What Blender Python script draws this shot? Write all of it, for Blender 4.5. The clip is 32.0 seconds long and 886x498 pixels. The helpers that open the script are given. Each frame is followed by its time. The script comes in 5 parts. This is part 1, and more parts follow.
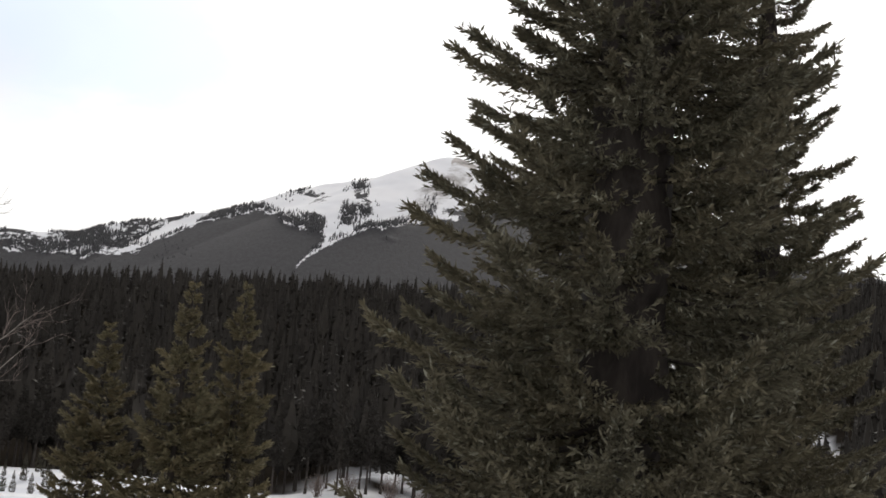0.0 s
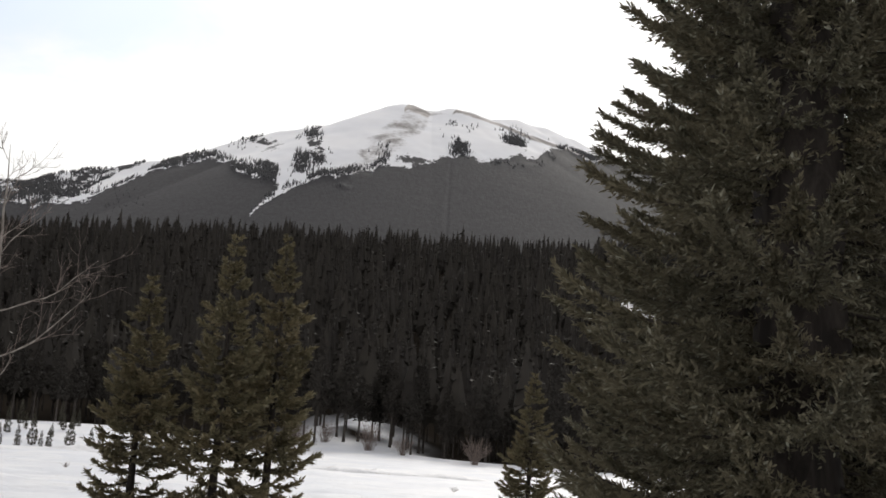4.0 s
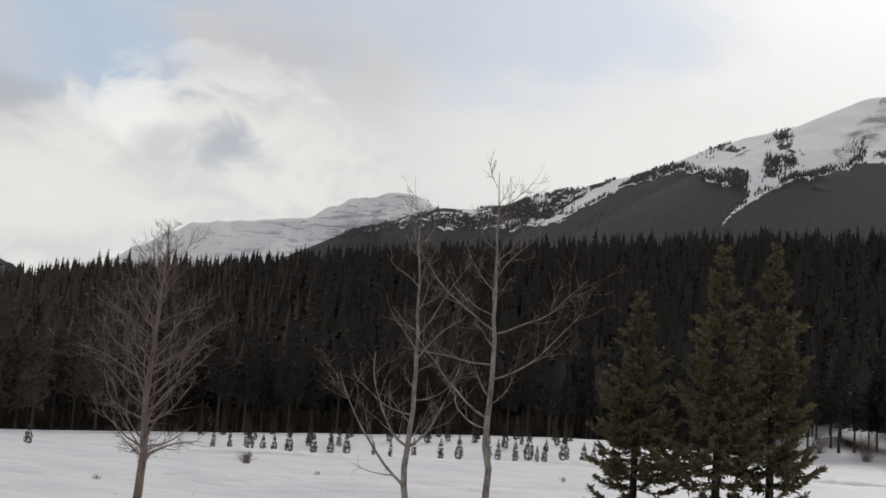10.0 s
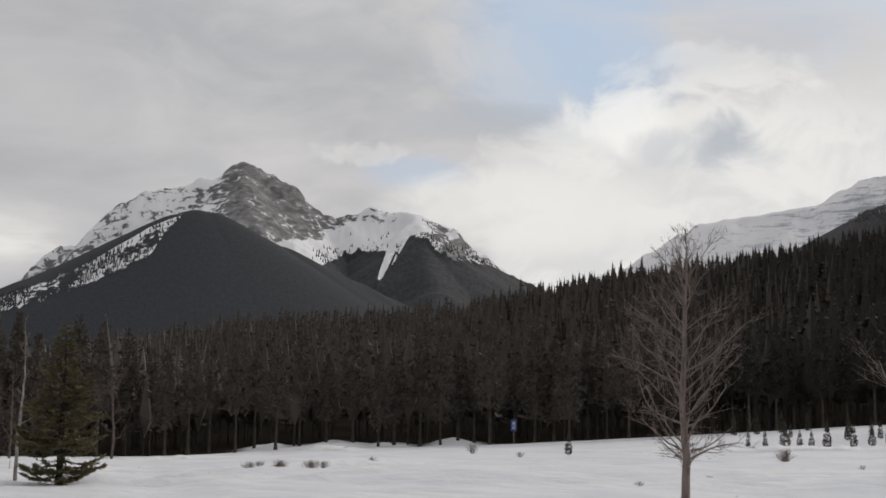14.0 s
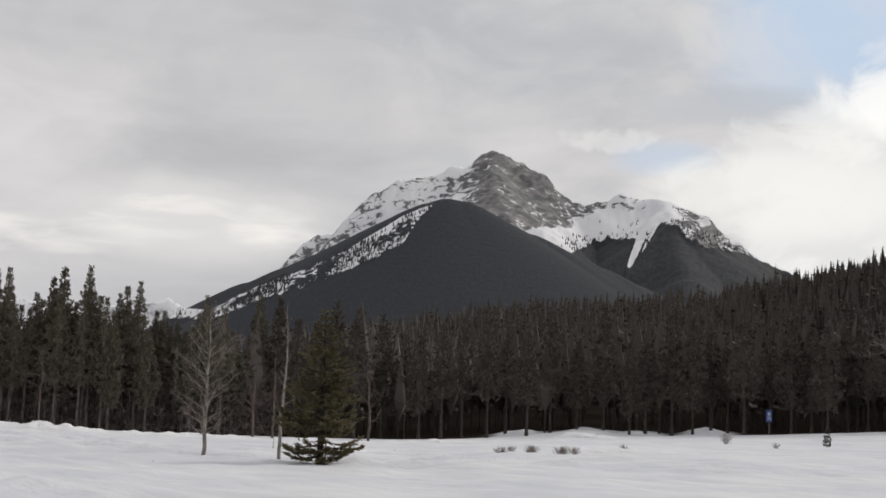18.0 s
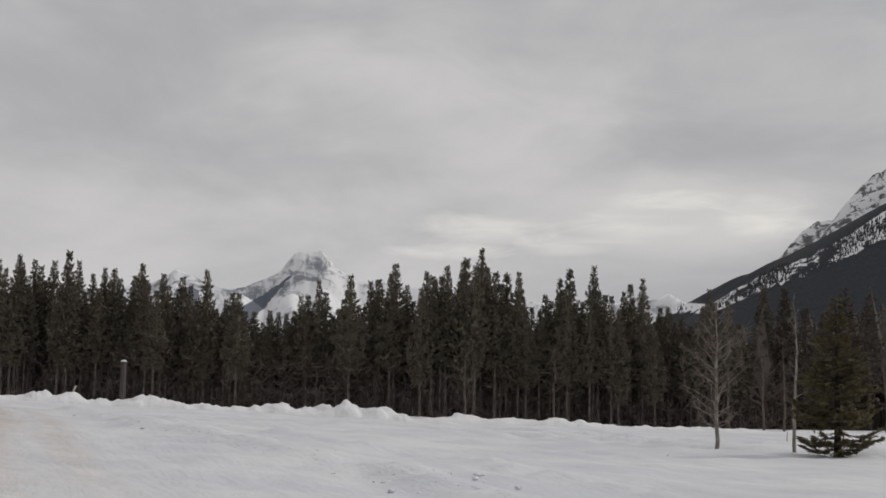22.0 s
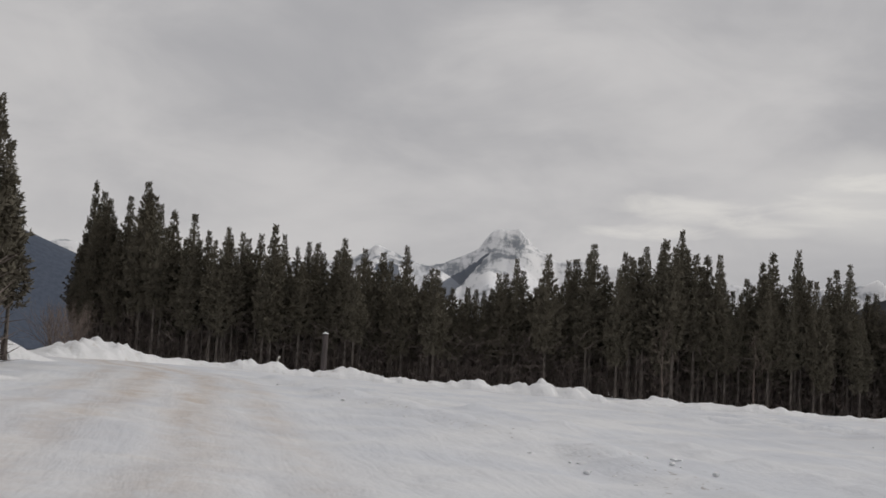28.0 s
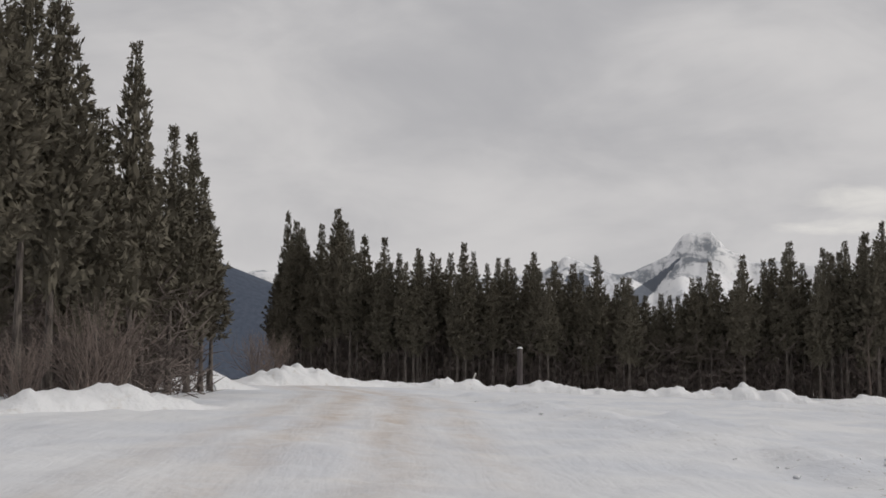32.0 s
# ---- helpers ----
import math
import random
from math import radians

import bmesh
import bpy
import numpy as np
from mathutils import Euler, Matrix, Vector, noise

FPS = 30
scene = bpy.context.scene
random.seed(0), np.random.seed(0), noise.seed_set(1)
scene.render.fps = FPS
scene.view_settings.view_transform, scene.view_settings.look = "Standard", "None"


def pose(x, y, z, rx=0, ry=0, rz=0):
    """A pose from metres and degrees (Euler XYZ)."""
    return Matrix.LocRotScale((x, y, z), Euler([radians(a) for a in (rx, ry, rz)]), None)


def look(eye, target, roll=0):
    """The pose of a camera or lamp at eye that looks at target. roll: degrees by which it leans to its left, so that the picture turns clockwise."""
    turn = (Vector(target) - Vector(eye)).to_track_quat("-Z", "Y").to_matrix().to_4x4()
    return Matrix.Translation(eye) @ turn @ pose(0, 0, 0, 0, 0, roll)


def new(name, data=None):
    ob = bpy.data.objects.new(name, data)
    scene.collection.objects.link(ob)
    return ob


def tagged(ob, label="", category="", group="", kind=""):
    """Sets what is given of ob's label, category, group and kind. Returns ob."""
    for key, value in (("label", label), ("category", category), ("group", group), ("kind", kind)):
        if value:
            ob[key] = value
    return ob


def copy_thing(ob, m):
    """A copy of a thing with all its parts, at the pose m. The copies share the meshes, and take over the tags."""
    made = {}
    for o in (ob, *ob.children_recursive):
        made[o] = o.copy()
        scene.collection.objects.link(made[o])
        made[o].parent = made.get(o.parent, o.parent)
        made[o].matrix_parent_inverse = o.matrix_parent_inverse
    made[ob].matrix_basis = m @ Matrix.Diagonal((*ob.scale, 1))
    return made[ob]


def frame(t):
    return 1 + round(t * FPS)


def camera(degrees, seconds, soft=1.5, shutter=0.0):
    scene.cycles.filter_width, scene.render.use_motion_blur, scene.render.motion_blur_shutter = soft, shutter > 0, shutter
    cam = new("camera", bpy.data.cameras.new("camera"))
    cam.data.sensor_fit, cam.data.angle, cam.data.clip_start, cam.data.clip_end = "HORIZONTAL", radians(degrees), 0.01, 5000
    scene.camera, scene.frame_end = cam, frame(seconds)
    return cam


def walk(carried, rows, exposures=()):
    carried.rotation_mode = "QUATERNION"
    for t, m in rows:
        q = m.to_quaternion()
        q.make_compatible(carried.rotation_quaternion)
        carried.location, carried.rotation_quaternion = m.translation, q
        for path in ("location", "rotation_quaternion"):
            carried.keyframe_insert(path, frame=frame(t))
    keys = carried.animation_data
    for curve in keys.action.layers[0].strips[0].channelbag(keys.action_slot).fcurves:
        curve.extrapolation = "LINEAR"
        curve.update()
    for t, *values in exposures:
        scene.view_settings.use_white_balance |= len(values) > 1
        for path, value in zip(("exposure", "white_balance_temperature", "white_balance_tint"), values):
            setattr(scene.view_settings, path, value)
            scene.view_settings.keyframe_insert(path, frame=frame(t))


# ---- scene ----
# Rows: seconds, x, y, z, yaw, pitch, roll. The eye stands at the origin, y runs to bearing 0, bearings grow to the left.
PATH = [
    (0.0, 2.201, 0.282, 1.754, 0.32, 12.22, -4.94),
    (0.5, 1.913, 0.233, 1.712, 1.51, 12.20, -2.56),
    (1.0, 1.661, 0.169, 1.679, 1.57, 11.58, -4.07),
    (1.5, 1.380, 0.128, 1.646, -0.09, 11.02, -3.81),
    (2.0, 1.123, 0.154, 1.622, 0.40, 10.43, -1.59),
    (2.5, 0.928, 0.204, 1.610, 0.65, 10.14, -3.85),
    (4.5, 0.028, -0.021, 1.642, -1.73, 10.18, -4.11),
    (5.0, 0.016, -0.017, 1.643, -1.19, 10.55, -4.89),
    (5.5, 0.005, -0.009, 1.645, -0.64, 10.57, -5.15),
    (6.0, -0.003, -0.002, 1.646, -0.05, 10.58, -5.05),
    (6.5, -0.011, 0.009, 1.646, 1.10, 10.46, -5.06),
    (7.0, -0.016, 0.026, 1.646, 3.43, 10.27, -4.49),
    (7.5, -0.022, 0.048, 1.651, 5.75, 10.28, -4.35),
    (8.0, -0.042, 0.081, 1.660, 8.14, 10.39, -4.12),
    (8.5, -0.079, 0.121, 1.671, 10.54, 10.16, -4.14),
    (9.0, -0.118, 0.150, 1.678, 13.22, 9.82, -4.05),
    (9.5, -0.144, 0.168, 1.679, 16.04, 9.41, -3.93),
    (10.0, -0.160, 0.179, 1.677, 18.33, 9.25, -3.99),
    (10.5, -0.175, 0.180, 1.677, 20.15, 9.22, -3.64),
    (11.0, -0.209, 0.198, 1.680, 22.06, 9.12, -3.52),
    (11.5, -0.266, 0.252, 1.681, 24.82, 9.17, -2.13),
    (12.0, -0.320, 0.297, 1.682, 28.94, 9.08, -1.12),
    (12.5, -0.342, 0.287, 1.684, 32.53, 8.88, -1.66),
    (13.0, -0.343, 0.237, 1.688, 35.26, 8.66, -1.86),
    (13.5, -0.349, 0.202, 1.688, 37.79, 8.53, -1.62),
    (14.0, -0.367, 0.199, 1.685, 40.01, 8.45, -0.67),
    (14.5, -0.384, 0.206, 1.681, 41.72, 8.31, -1.08),
    (16.5, -0.408, 0.190, 1.662, 46.26, 7.66, -1.86),
    (17.0, -0.404, 0.177, 1.661, 47.23, 7.57, -2.16),
    (17.5, -0.392, 0.154, 1.653, 48.41, 7.60, -2.71),
    (18.0, -0.373, 0.126, 1.639, 50.26, 7.71, -1.91),
    (18.5, -0.366, 0.106, 1.627, 52.31, 7.81, -2.06),
    (19.0, -0.383, 0.098, 1.626, 54.23, 7.89, -2.28),
    (19.5, -0.407, 0.096, 1.638, 56.61, 7.88, -1.77),
    (20.0, -0.413, 0.078, 1.653, 60.30, 7.98, -1.03),
    (20.5, -0.381, 0.028, 1.657, 64.56, 7.87, -0.21),
    (21.0, -0.315, -0.041, 1.646, 67.40, 7.53, -0.48),
    (21.5, -0.246, -0.102, 1.633, 69.43, 7.11, -0.53),
    (22.0, -0.195, -0.138, 1.626, 70.97, 6.96, -0.97),
    (22.5, -0.166, -0.150, 1.623, 71.98, 6.90, -1.13),
    (23.0, -0.163, -0.145, 1.620, 73.35, 6.51, -0.58),
    (23.5, -0.175, -0.134, 1.618, 74.53, 5.98, -0.99),
    (24.0, -0.184, -0.131, 1.619, 75.18, 5.59, -1.03),
    (24.5, -0.180, -0.138, 1.624, 75.59, 5.47, -1.26),
    (25.0, -0.171, -0.147, 1.627, 76.09, 5.47, -1.69),
    (25.5, -0.164, -0.153, 1.626, 76.50, 5.58, -2.31),
    (27.5, -0.236, -0.164, 1.640, 78.26, 5.80, -3.04),
    (28.0, -0.192, -0.182, 1.651, 79.00, 5.79, -3.06),
    (28.5, -0.125, -0.198, 1.666, 80.08, 5.53, -3.11),
    (29.0, -0.071, -0.196, 1.675, 81.35, 5.29, -2.76),
    (29.5, -0.067, -0.181, 1.666, 82.06, 5.16, -2.47),
    (30.0, -0.109, -0.164, 1.644, 82.51, 5.15, -1.83),
    (30.5, -0.160, -0.154, 1.629, 83.16, 5.30, -1.35),
    (31.0, -0.205, -0.152, 1.626, 84.08, 5.68, -1.36),
    (31.5, -0.247, -0.151, 1.632, 85.16, 5.88, -1.33),
    (32.0, -0.316, -0.148, 1.653, 87.16, 6.12, -0.26),
]
cam = camera(35.61, 32.0, soft=1.65)
walk(cam, [(t, pose(x, y, z, 90 + p, r, w)) for t, x, y, z, w, p, r in PATH],
     exposures=[(0.0, 0.45), (5.0, 0.3), (7.5, 0.0), (9.0, -0.08), (12.5, -0.12), (17.0, 0.1), (19.0, 0.1), (22.0, -0.2), (28.0, -0.24), (32.0, -0.12)])

EYE = 1.65
RNG = np.random.default_rng(7)


def polar(bearing, dist, z=0.0):
    a = radians(bearing)
    return (-math.sin(a) * dist, math.cos(a) * dist, z)


def ramp(x, *pairs):
    """Straight lines between (place, value) pairs."""
    p = np.array(pairs, float)
    return np.interp(x, p[:, 0], p[:, 1])


def step(x, a, b):
    t = np.clip((np.asarray(x, float) - a) / (b - a), 0, 1)
    return t * t * (3 - 2 * t)


# ---- world, sun ----
SUN_BEARING, SUN_HEIGHT = -12.0, 34.0
world = bpy.data.worlds.new("winter_sky")
scene.world = world
world.use_nodes = True
wn, wl = world.node_tree.nodes, world.node_tree.links
wn.clear()


def wnode(kind, **values):
    n = wn.new(kind)
    for k, v in values.items():
        n.inputs[k].default_value = v
    return n


def wmath(op, a, b=None):
    n = wn.new("ShaderNodeMath")
    n.operation = op
    n.use_clamp = False
    for i, v in enumerate((a, b)):
        if v is None:
            continue
        if isinstance(v, (int, float)):
            n.inputs[i].default_value = v
        else:
            wl.new(v, n.inputs[i])
    return n.outputs[0]


def wrange(v, a, b, c=0.0, d=1.0):
    n = wn.new("ShaderNodeMapRange")
    n.interpolation_type = "SMOOTHSTEP"
    wl.new(v, n.inputs["Value"])
    for k, x in zip(("From Min", "From Max", "To Min", "To Max"), (a, b, c, d)):
        n.inputs[k].default_value = x
    return n.outputs["Result"]


def wmix(fac, a, b):
    n = wn.new("ShaderNodeMix")
    n.data_type = "RGBA"
    for i, v in ((0, fac), (6, a), (7, b)):
        if isinstance(v, (int, float)):
            n.inputs[i].default_value = v
        elif isinstance(v, tuple):
            n.inputs[i].default_value = v
        else:
            wl.new(v, n.inputs[i])
    return n.outputs[2]


sky = wn.new("ShaderNodeTexSky")
sky.sky_type, sky.sun_disc = "NISHITA", False
sky.sun_elevation, sky.sun_rotation = radians(SUN_HEIGHT), radians(-SUN_BEARING)
coords = wn.new("ShaderNodeTexCoord").outputs["Generated"]


def cloud_noise(scale, detail, rough, stretch, distort=0.0):
    m = wn.new("ShaderNodeMapping")
    m.inputs["Scale"].default_value = (1, 1, stretch)
    wl.new(coords, m.inputs["Vector"])
    n = wnode("ShaderNodeTexNoise", Scale=scale, Detail=detail, Roughness=rough, Distortion=distort)
    wl.new(m.outputs[0], n.inputs["Vector"])
    return n.outputs["Fac"]


def axis_of(k):
    n = wn.new("ShaderNodeSeparateXYZ")
    wl.new(coords, n.inputs[0])
    return n.outputs[k]


bearing = wmath("MULTIPLY", wmath("ARCTAN2", wmath("MULTIPLY", axis_of(0), -1.0), axis_of(1)), 180 / math.pi)
rise = wmath("MULTIPLY", wmath("ARCSINE", axis_of(2)), 180 / math.pi)


def patch(b, h, wide, high, ragged, inner=0.0, outer=1.35, tear=None):
    """1 inside an oval of the sky, torn by noise."""
    u = wmath("DIVIDE", wmath("SUBTRACT", bearing, b), wide)
    v = wmath("DIVIDE", wmath("SUBTRACT", rise, h), high)
    d = wmath("ADD", wmath("MULTIPLY", u, u), wmath("MULTIPLY", v, v))
    d = wmath("ADD", d, wmath("MULTIPLY", wmath("SUBTRACT", tear or fine, 0.5), ragged))
    return wrange(d, outer, inner)


big = cloud_noise(2.6, 5.0, 0.5, 2.8, 0.3)
fine = cloud_noise(7.0, 7.0, 0.58, 2.2, 0.6)
# the layer: soft grey bellies and paler veils, brighter round the hidden sun
veil = wrange(wmath("ADD", wmath("MULTIPLY", big, 0.7), wmath("MULTIPLY", fine, 0.3)), 0.36, 0.64)
cloud = wmix(veil, (0.462, 0.459, 0.476, 1), (0.655, 0.640, 0.640, 1))
cloud = wmix(patch(SUN_BEARING, 30.0, 38.0, 30.0, 0.5), cloud, (1.13, 1.115, 1.10, 1))
cloud = wmix(wmath("MULTIPLY", patch(10.0, 12.0, 22.0, 7.0, 1.5), 0.7), cloud, (0.92, 0.905, 0.88, 1))
# gaps of thin cloud, where the blue shows
gap = wmath("MAXIMUM", patch(35.2, 17.0, 5.4, 4.0, 3.0), wmath("MULTIPLY", patch(19.0, 19.0, 13.0, 4.6, 3.0), 0.65))
gap = wmath("MAXIMUM", gap, wmath("MULTIPLY", patch(41.0, 11.6, 2.6, 0.9, 2.0), 0.6))
cloud = wmix(wmath("MULTIPLY", gap, 0.80), cloud, (0.50, 0.62, 0.78, 1))
# the heavy layer over the peaks, its lower edge sinking away from the gap
cloud = wmix(wmath("MULTIPLY", patch(46.5, 16.6, 9.5, 4.2, 2.4), 0.75), cloud, wmix(wrange(fine, 0.35, 0.68), (0.46, 0.47, 0.49, 1), (0.57, 0.575, 0.585, 1)))
cloud = wmix(wmath("MULTIPLY", patch(38.6, 13.7, 4.4, 1.0, 3.0), 0.8), cloud, (0.50, 0.515, 0.54, 1))
# pale heaped cloud low in the west, blue-grey rags before it
puff = cloud_noise(20.0, 7.0, 0.55, 1.3, 0.5)
lump = cloud_noise(46.0, 6.0, 0.5, 1.2, 0.4)
cloud = wmix(wmath("MULTIPLY", patch(29.0, 9.4, 11.0, 6.6, 1.6, 0.55, 0.95, puff), 0.95), cloud, wmix(wrange(puff, 0.36, 0.62), (0.74, 0.735, 0.73, 1), (0.86, 0.85, 0.825, 1)))
cloud = wmix(wmath("MULTIPLY", patch(37.0, 10.0, 6.5, 1.9, 1.6, 0.2, 1.2, puff), 0.8), cloud, (0.86, 0.845, 0.81, 1))
cloud = wmix(wmath("MULTIPLY", patch(32.3, 13.7, 2.4, 1.4, 5.0, -0.3, 1.3, puff), 0.85), cloud, (0.98, 0.965, 0.93, 1))
cloud = wmix(wmath("MULTIPLY", patch(28.8, 15.6, 4.5, 1.2, 7.0, 0.0, 1.3, puff), 0.35), cloud, (0.95, 0.935, 0.905, 1))
cloud = wmix(wmath("MULTIPLY", patch(28.1, 12.9, 1.5, 1.45, 6.0, -0.5, 1.35, puff), 0.95), cloud, (0.505, 0.535, 0.58, 1))
cloud = wmix(wmath("MULTIPLY", patch(30.6, 12.7, 1.5, 0.8, 6.0, -0.5, 1.4, puff), 0.7), cloud, (0.60, 0.615, 0.645, 1))
cloud = wmix(wmath("MULTIPLY", patch(26.9, 12.0, 1.8, 0.6, 5.0, -0.5, 1.4, puff), 0.6), cloud, (0.62, 0.635, 0.66, 1))
cloud = wmix(wmath("MULTIPLY", patch(43.4, 12.4, 1.8, 0.55, 6.0, 0.0, 1.4, lump), 0.4), cloud, (0.82, 0.81, 0.79, 1))
# the grey cap that hangs on the rock peak
cloud = wmix(wmath("MULTIPLY", patch(50.1, 11.5, 1.1, 0.62, 2.0, 0.1, 1.2, lump), 0.85), cloud, (0.52, 0.525, 0.54, 1))
# pale breaks over the far woods
cloud = wmix(wmath("MULTIPLY", patch(60.5, 8.3, 6.0, 2.0, 3.0), 0.5), cloud, (0.84, 0.82, 0.79, 1))
low_tear = cloud_noise(15.0, 6.0, 0.58, 4.5, 0.5)
for b0, h0, wide, high, much in ((61.8, 9.0, 2.0, 0.40, 0.55), (57.3, 8.2, 2.0, 0.8, 0.6), (63.4, 7.9, 2.4, 0.6, 0.5), (70.6, 6.9, 2.2, 0.34, 0.75), (69.4, 7.8, 3.2, 0.6, 0.5), (66.0, 7.2, 2.0, 0.4, 0.4)):
    cloud = wmix(wmath("MULTIPLY", patch(b0, h0, wide, high, 5.0, -0.9, 1.7, low_tear), much), cloud, (0.95, 0.92, 0.86, 1))
cover = wmath("SUBTRACT", 1.0, wmath("MULTIPLY", gap, 0.15))
nishita = wn.new("ShaderNodeVectorMath")
nishita.operation = "SCALE"
nishita.inputs["Scale"].default_value = 0.11
wl.new(sky.outputs[0], nishita.inputs[0])
backdrop = wn.new("ShaderNodeBackground")
wl.new(wmix(cover, nishita.outputs[0], cloud), backdrop.inputs["Color"])
wl.new(backdrop.outputs[0], wn.new("ShaderNodeOutputWorld").inputs["Surface"])

sun = new("sun", bpy.data.lights.new("sun", "SUN"))
sun.data.energy, sun.data.angle, sun.data.color = 1.2, radians(20), (1.0, 0.95, 0.88)
sun.matrix_world = look(polar(SUN_BEARING, 50 * math.cos(radians(SUN_HEIGHT)), 50 * math.sin(radians(SUN_HEIGHT))), (0, 0, 0))


# ---- materials ----
class Shader:
    """A small builder of node materials."""

    def __init__(self, name, rough=0.8, spec=0.3, metal=0.0):
        self.m = bpy.data.materials.new(name)
        self.m.use_nodes = True
        self.n, self.l = self.m.node_tree.nodes, self.m.node_tree.links
        self.b = self.n["Principled BSDF"]
        self.b.inputs["Roughness"].default_value = rough
        self.b.inputs["Specular IOR Level"].default_value = spec
        self.b.inputs["Metallic"].default_value = metal
        self.c = self.n.new("ShaderNodeTexCoord")

    def put(self, v, socket):
        if isinstance(v, (int, float)):
            socket.default_value = v
        elif isinstance(v, tuple):
            socket.default_value = v if len(v) == 4 else (*v, 1)
        else:
            self.l.new(v, socket)

    def noise(self, scale, detail=4.0, rough=0.55, stretch=(1, 1, 1), distort=0.0, place=None):
        m = self.n.new("ShaderNodeMapping")
        m.inputs["Scale"].default_value = stretch
        self.l.new(place or self.c.outputs["Object"], m.inputs["Vector"])
        t = self.n.new("ShaderNodeTexNoise")
        for k, v in (("Scale", scale), ("Detail", detail), ("Roughness", rough), ("Distortion", distort)):
            t.inputs[k].default_value = v
        self.l.new(m.outputs[0], t.inputs["Vector"])
        return t.outputs["Fac"]

    def attribute(self, name):
        a = self.n.new("ShaderNodeAttribute")
        a.attribute_name = name
        return a.outputs["Fac"]

    def island(self):
        return self.n.new("ShaderNodeNewGeometry").outputs["Random Per Island"]

    def random(self):
        return self.n.new("ShaderNodeObjectInfo").outputs["Random"]

    def math(self, op, a, b):
        n = self.n.new("ShaderNodeMath")
        n.operation = op
        self.put(a, n.inputs[0])
        self.put(b, n.inputs[1])
        return n.outputs[0]

    def range(self, v, a, b, c=0.0, d=1.0):
        n = self.n.new("ShaderNodeMapRange")
        n.interpolation_type = "SMOOTHSTEP"
        self.put(v, n.inputs["Value"])
        for k, x in zip(("From Min", "From Max", "To Min", "To Max"), (a, b, c, d)):
            n.inputs[k].default_value = x
        return n.outputs["Result"]

    def mix(self, fac, a, b):
        n = self.n.new("ShaderNodeMix")
        n.data_type = "RGBA"
        for i, v in ((0, fac), (6, a), (7, b)):
            self.put(v, n.inputs[i])
        return n.outputs[2]

    def bump(self, height, strength, distance):
        n = self.n.new("ShaderNodeBump")
        n.inputs["Strength"].default_value, n.inputs["Distance"].default_value = strength, distance
        self.put(height, n.inputs["Height"])
        self.l.new(n.outputs[0], self.b.inputs["Normal"])

    def done(self, colour):
        self.put(colour, self.b.inputs["Base Color"])
        return self.m


def foliage(name, dark, light, tint, frost=None):
    """Needles: a tone of its own for each spray, another for each tree."""
    s = Shader(name, 0.75, 0.2)
    c = s.mix(s.island(), dark, light)
    c = s.mix(s.range(s.random(), 0.0, 1.0, 0.0, 0.5), c, tint)
    if frost:
        c = s.mix(s.range(s.island(), 0.88, 1.0, 0.0, 0.65), c, frost)
    return s.done(s.mix(s.range(s.noise(0.6, 3), 0.35, 0.7, 0.0, 0.5), c, dark))


def bark(name, base, dark, scale=6.0, stretch=(1, 1, 0.25)):
    s = Shader(name, 0.85, 0.2)
    n = s.noise(scale, 6, 0.65, stretch, 0.4)
    s.bump(n, 0.6, 0.02)
    return s.done(s.mix(s.range(n, 0.35, 0.65), dark, base))


M_SPRUCE = foliage("spruce_needles", (0.074, 0.067, 0.045), (0.168, 0.154, 0.102), (0.160, 0.134, 0.082), (0.33, 0.335, 0.27))
M_RUST = foliage("rusty_spruce_needles", (0.098, 0.086, 0.050), (0.225, 0.198, 0.116), (0.205, 0.160, 0.088), (0.31, 0.295, 0.215))
# M_PINE, M_STAND_FLAT, M_WOODS_MID: brown, with haze and lifted shade put into the colour
M_PINE = foliage("hazed_pine_needles", (0.118, 0.106, 0.082), (0.165, 0.150, 0.114), (0.150, 0.132, 0.100))
M_STAND_FLAT = foliage("hazed_stand_needles", (0.140, 0.122, 0.108), (0.180, 0.158, 0.138), (0.164, 0.140, 0.122))
M_WOODS = foliage("far_needles", (0.027, 0.024, 0.021), (0.044, 0.039, 0.032), (0.042, 0.036, 0.030))
M_WOODS_MID = foliage("hazed_brownish_needles", (0.068, 0.058, 0.050), (0.094, 0.081, 0.068), (0.089, 0.075, 0.063))
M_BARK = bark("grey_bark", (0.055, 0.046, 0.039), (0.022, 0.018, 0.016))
M_PINE_BARK = bark("pine_bark", (0.19, 0.165, 0.145), (0.05, 0.042, 0.038))
M_WOODS_BARK = bark("shaded_bark", (0.075, 0.065, 0.056), (0.035, 0.030, 0.027))
M_ASPEN = bark("pale_aspen_bark", (0.34, 0.31, 0.275), (0.15, 0.132, 0.115), 5.0, (1, 1, 0.6))
M_TWIG = bark("twig_bark", (0.25, 0.202, 0.178), (0.135, 0.107, 0.094), 9.0)
M_FAR_TWIG = bark("dull_twig_bark", (0.15, 0.120, 0.104), (0.085, 0.067, 0.058), 9.0)
M_WOOD = bark("weathered_wood", (0.20, 0.17, 0.145), (0.07, 0.058, 0.05), 8.0, (1, 1, 0.1))


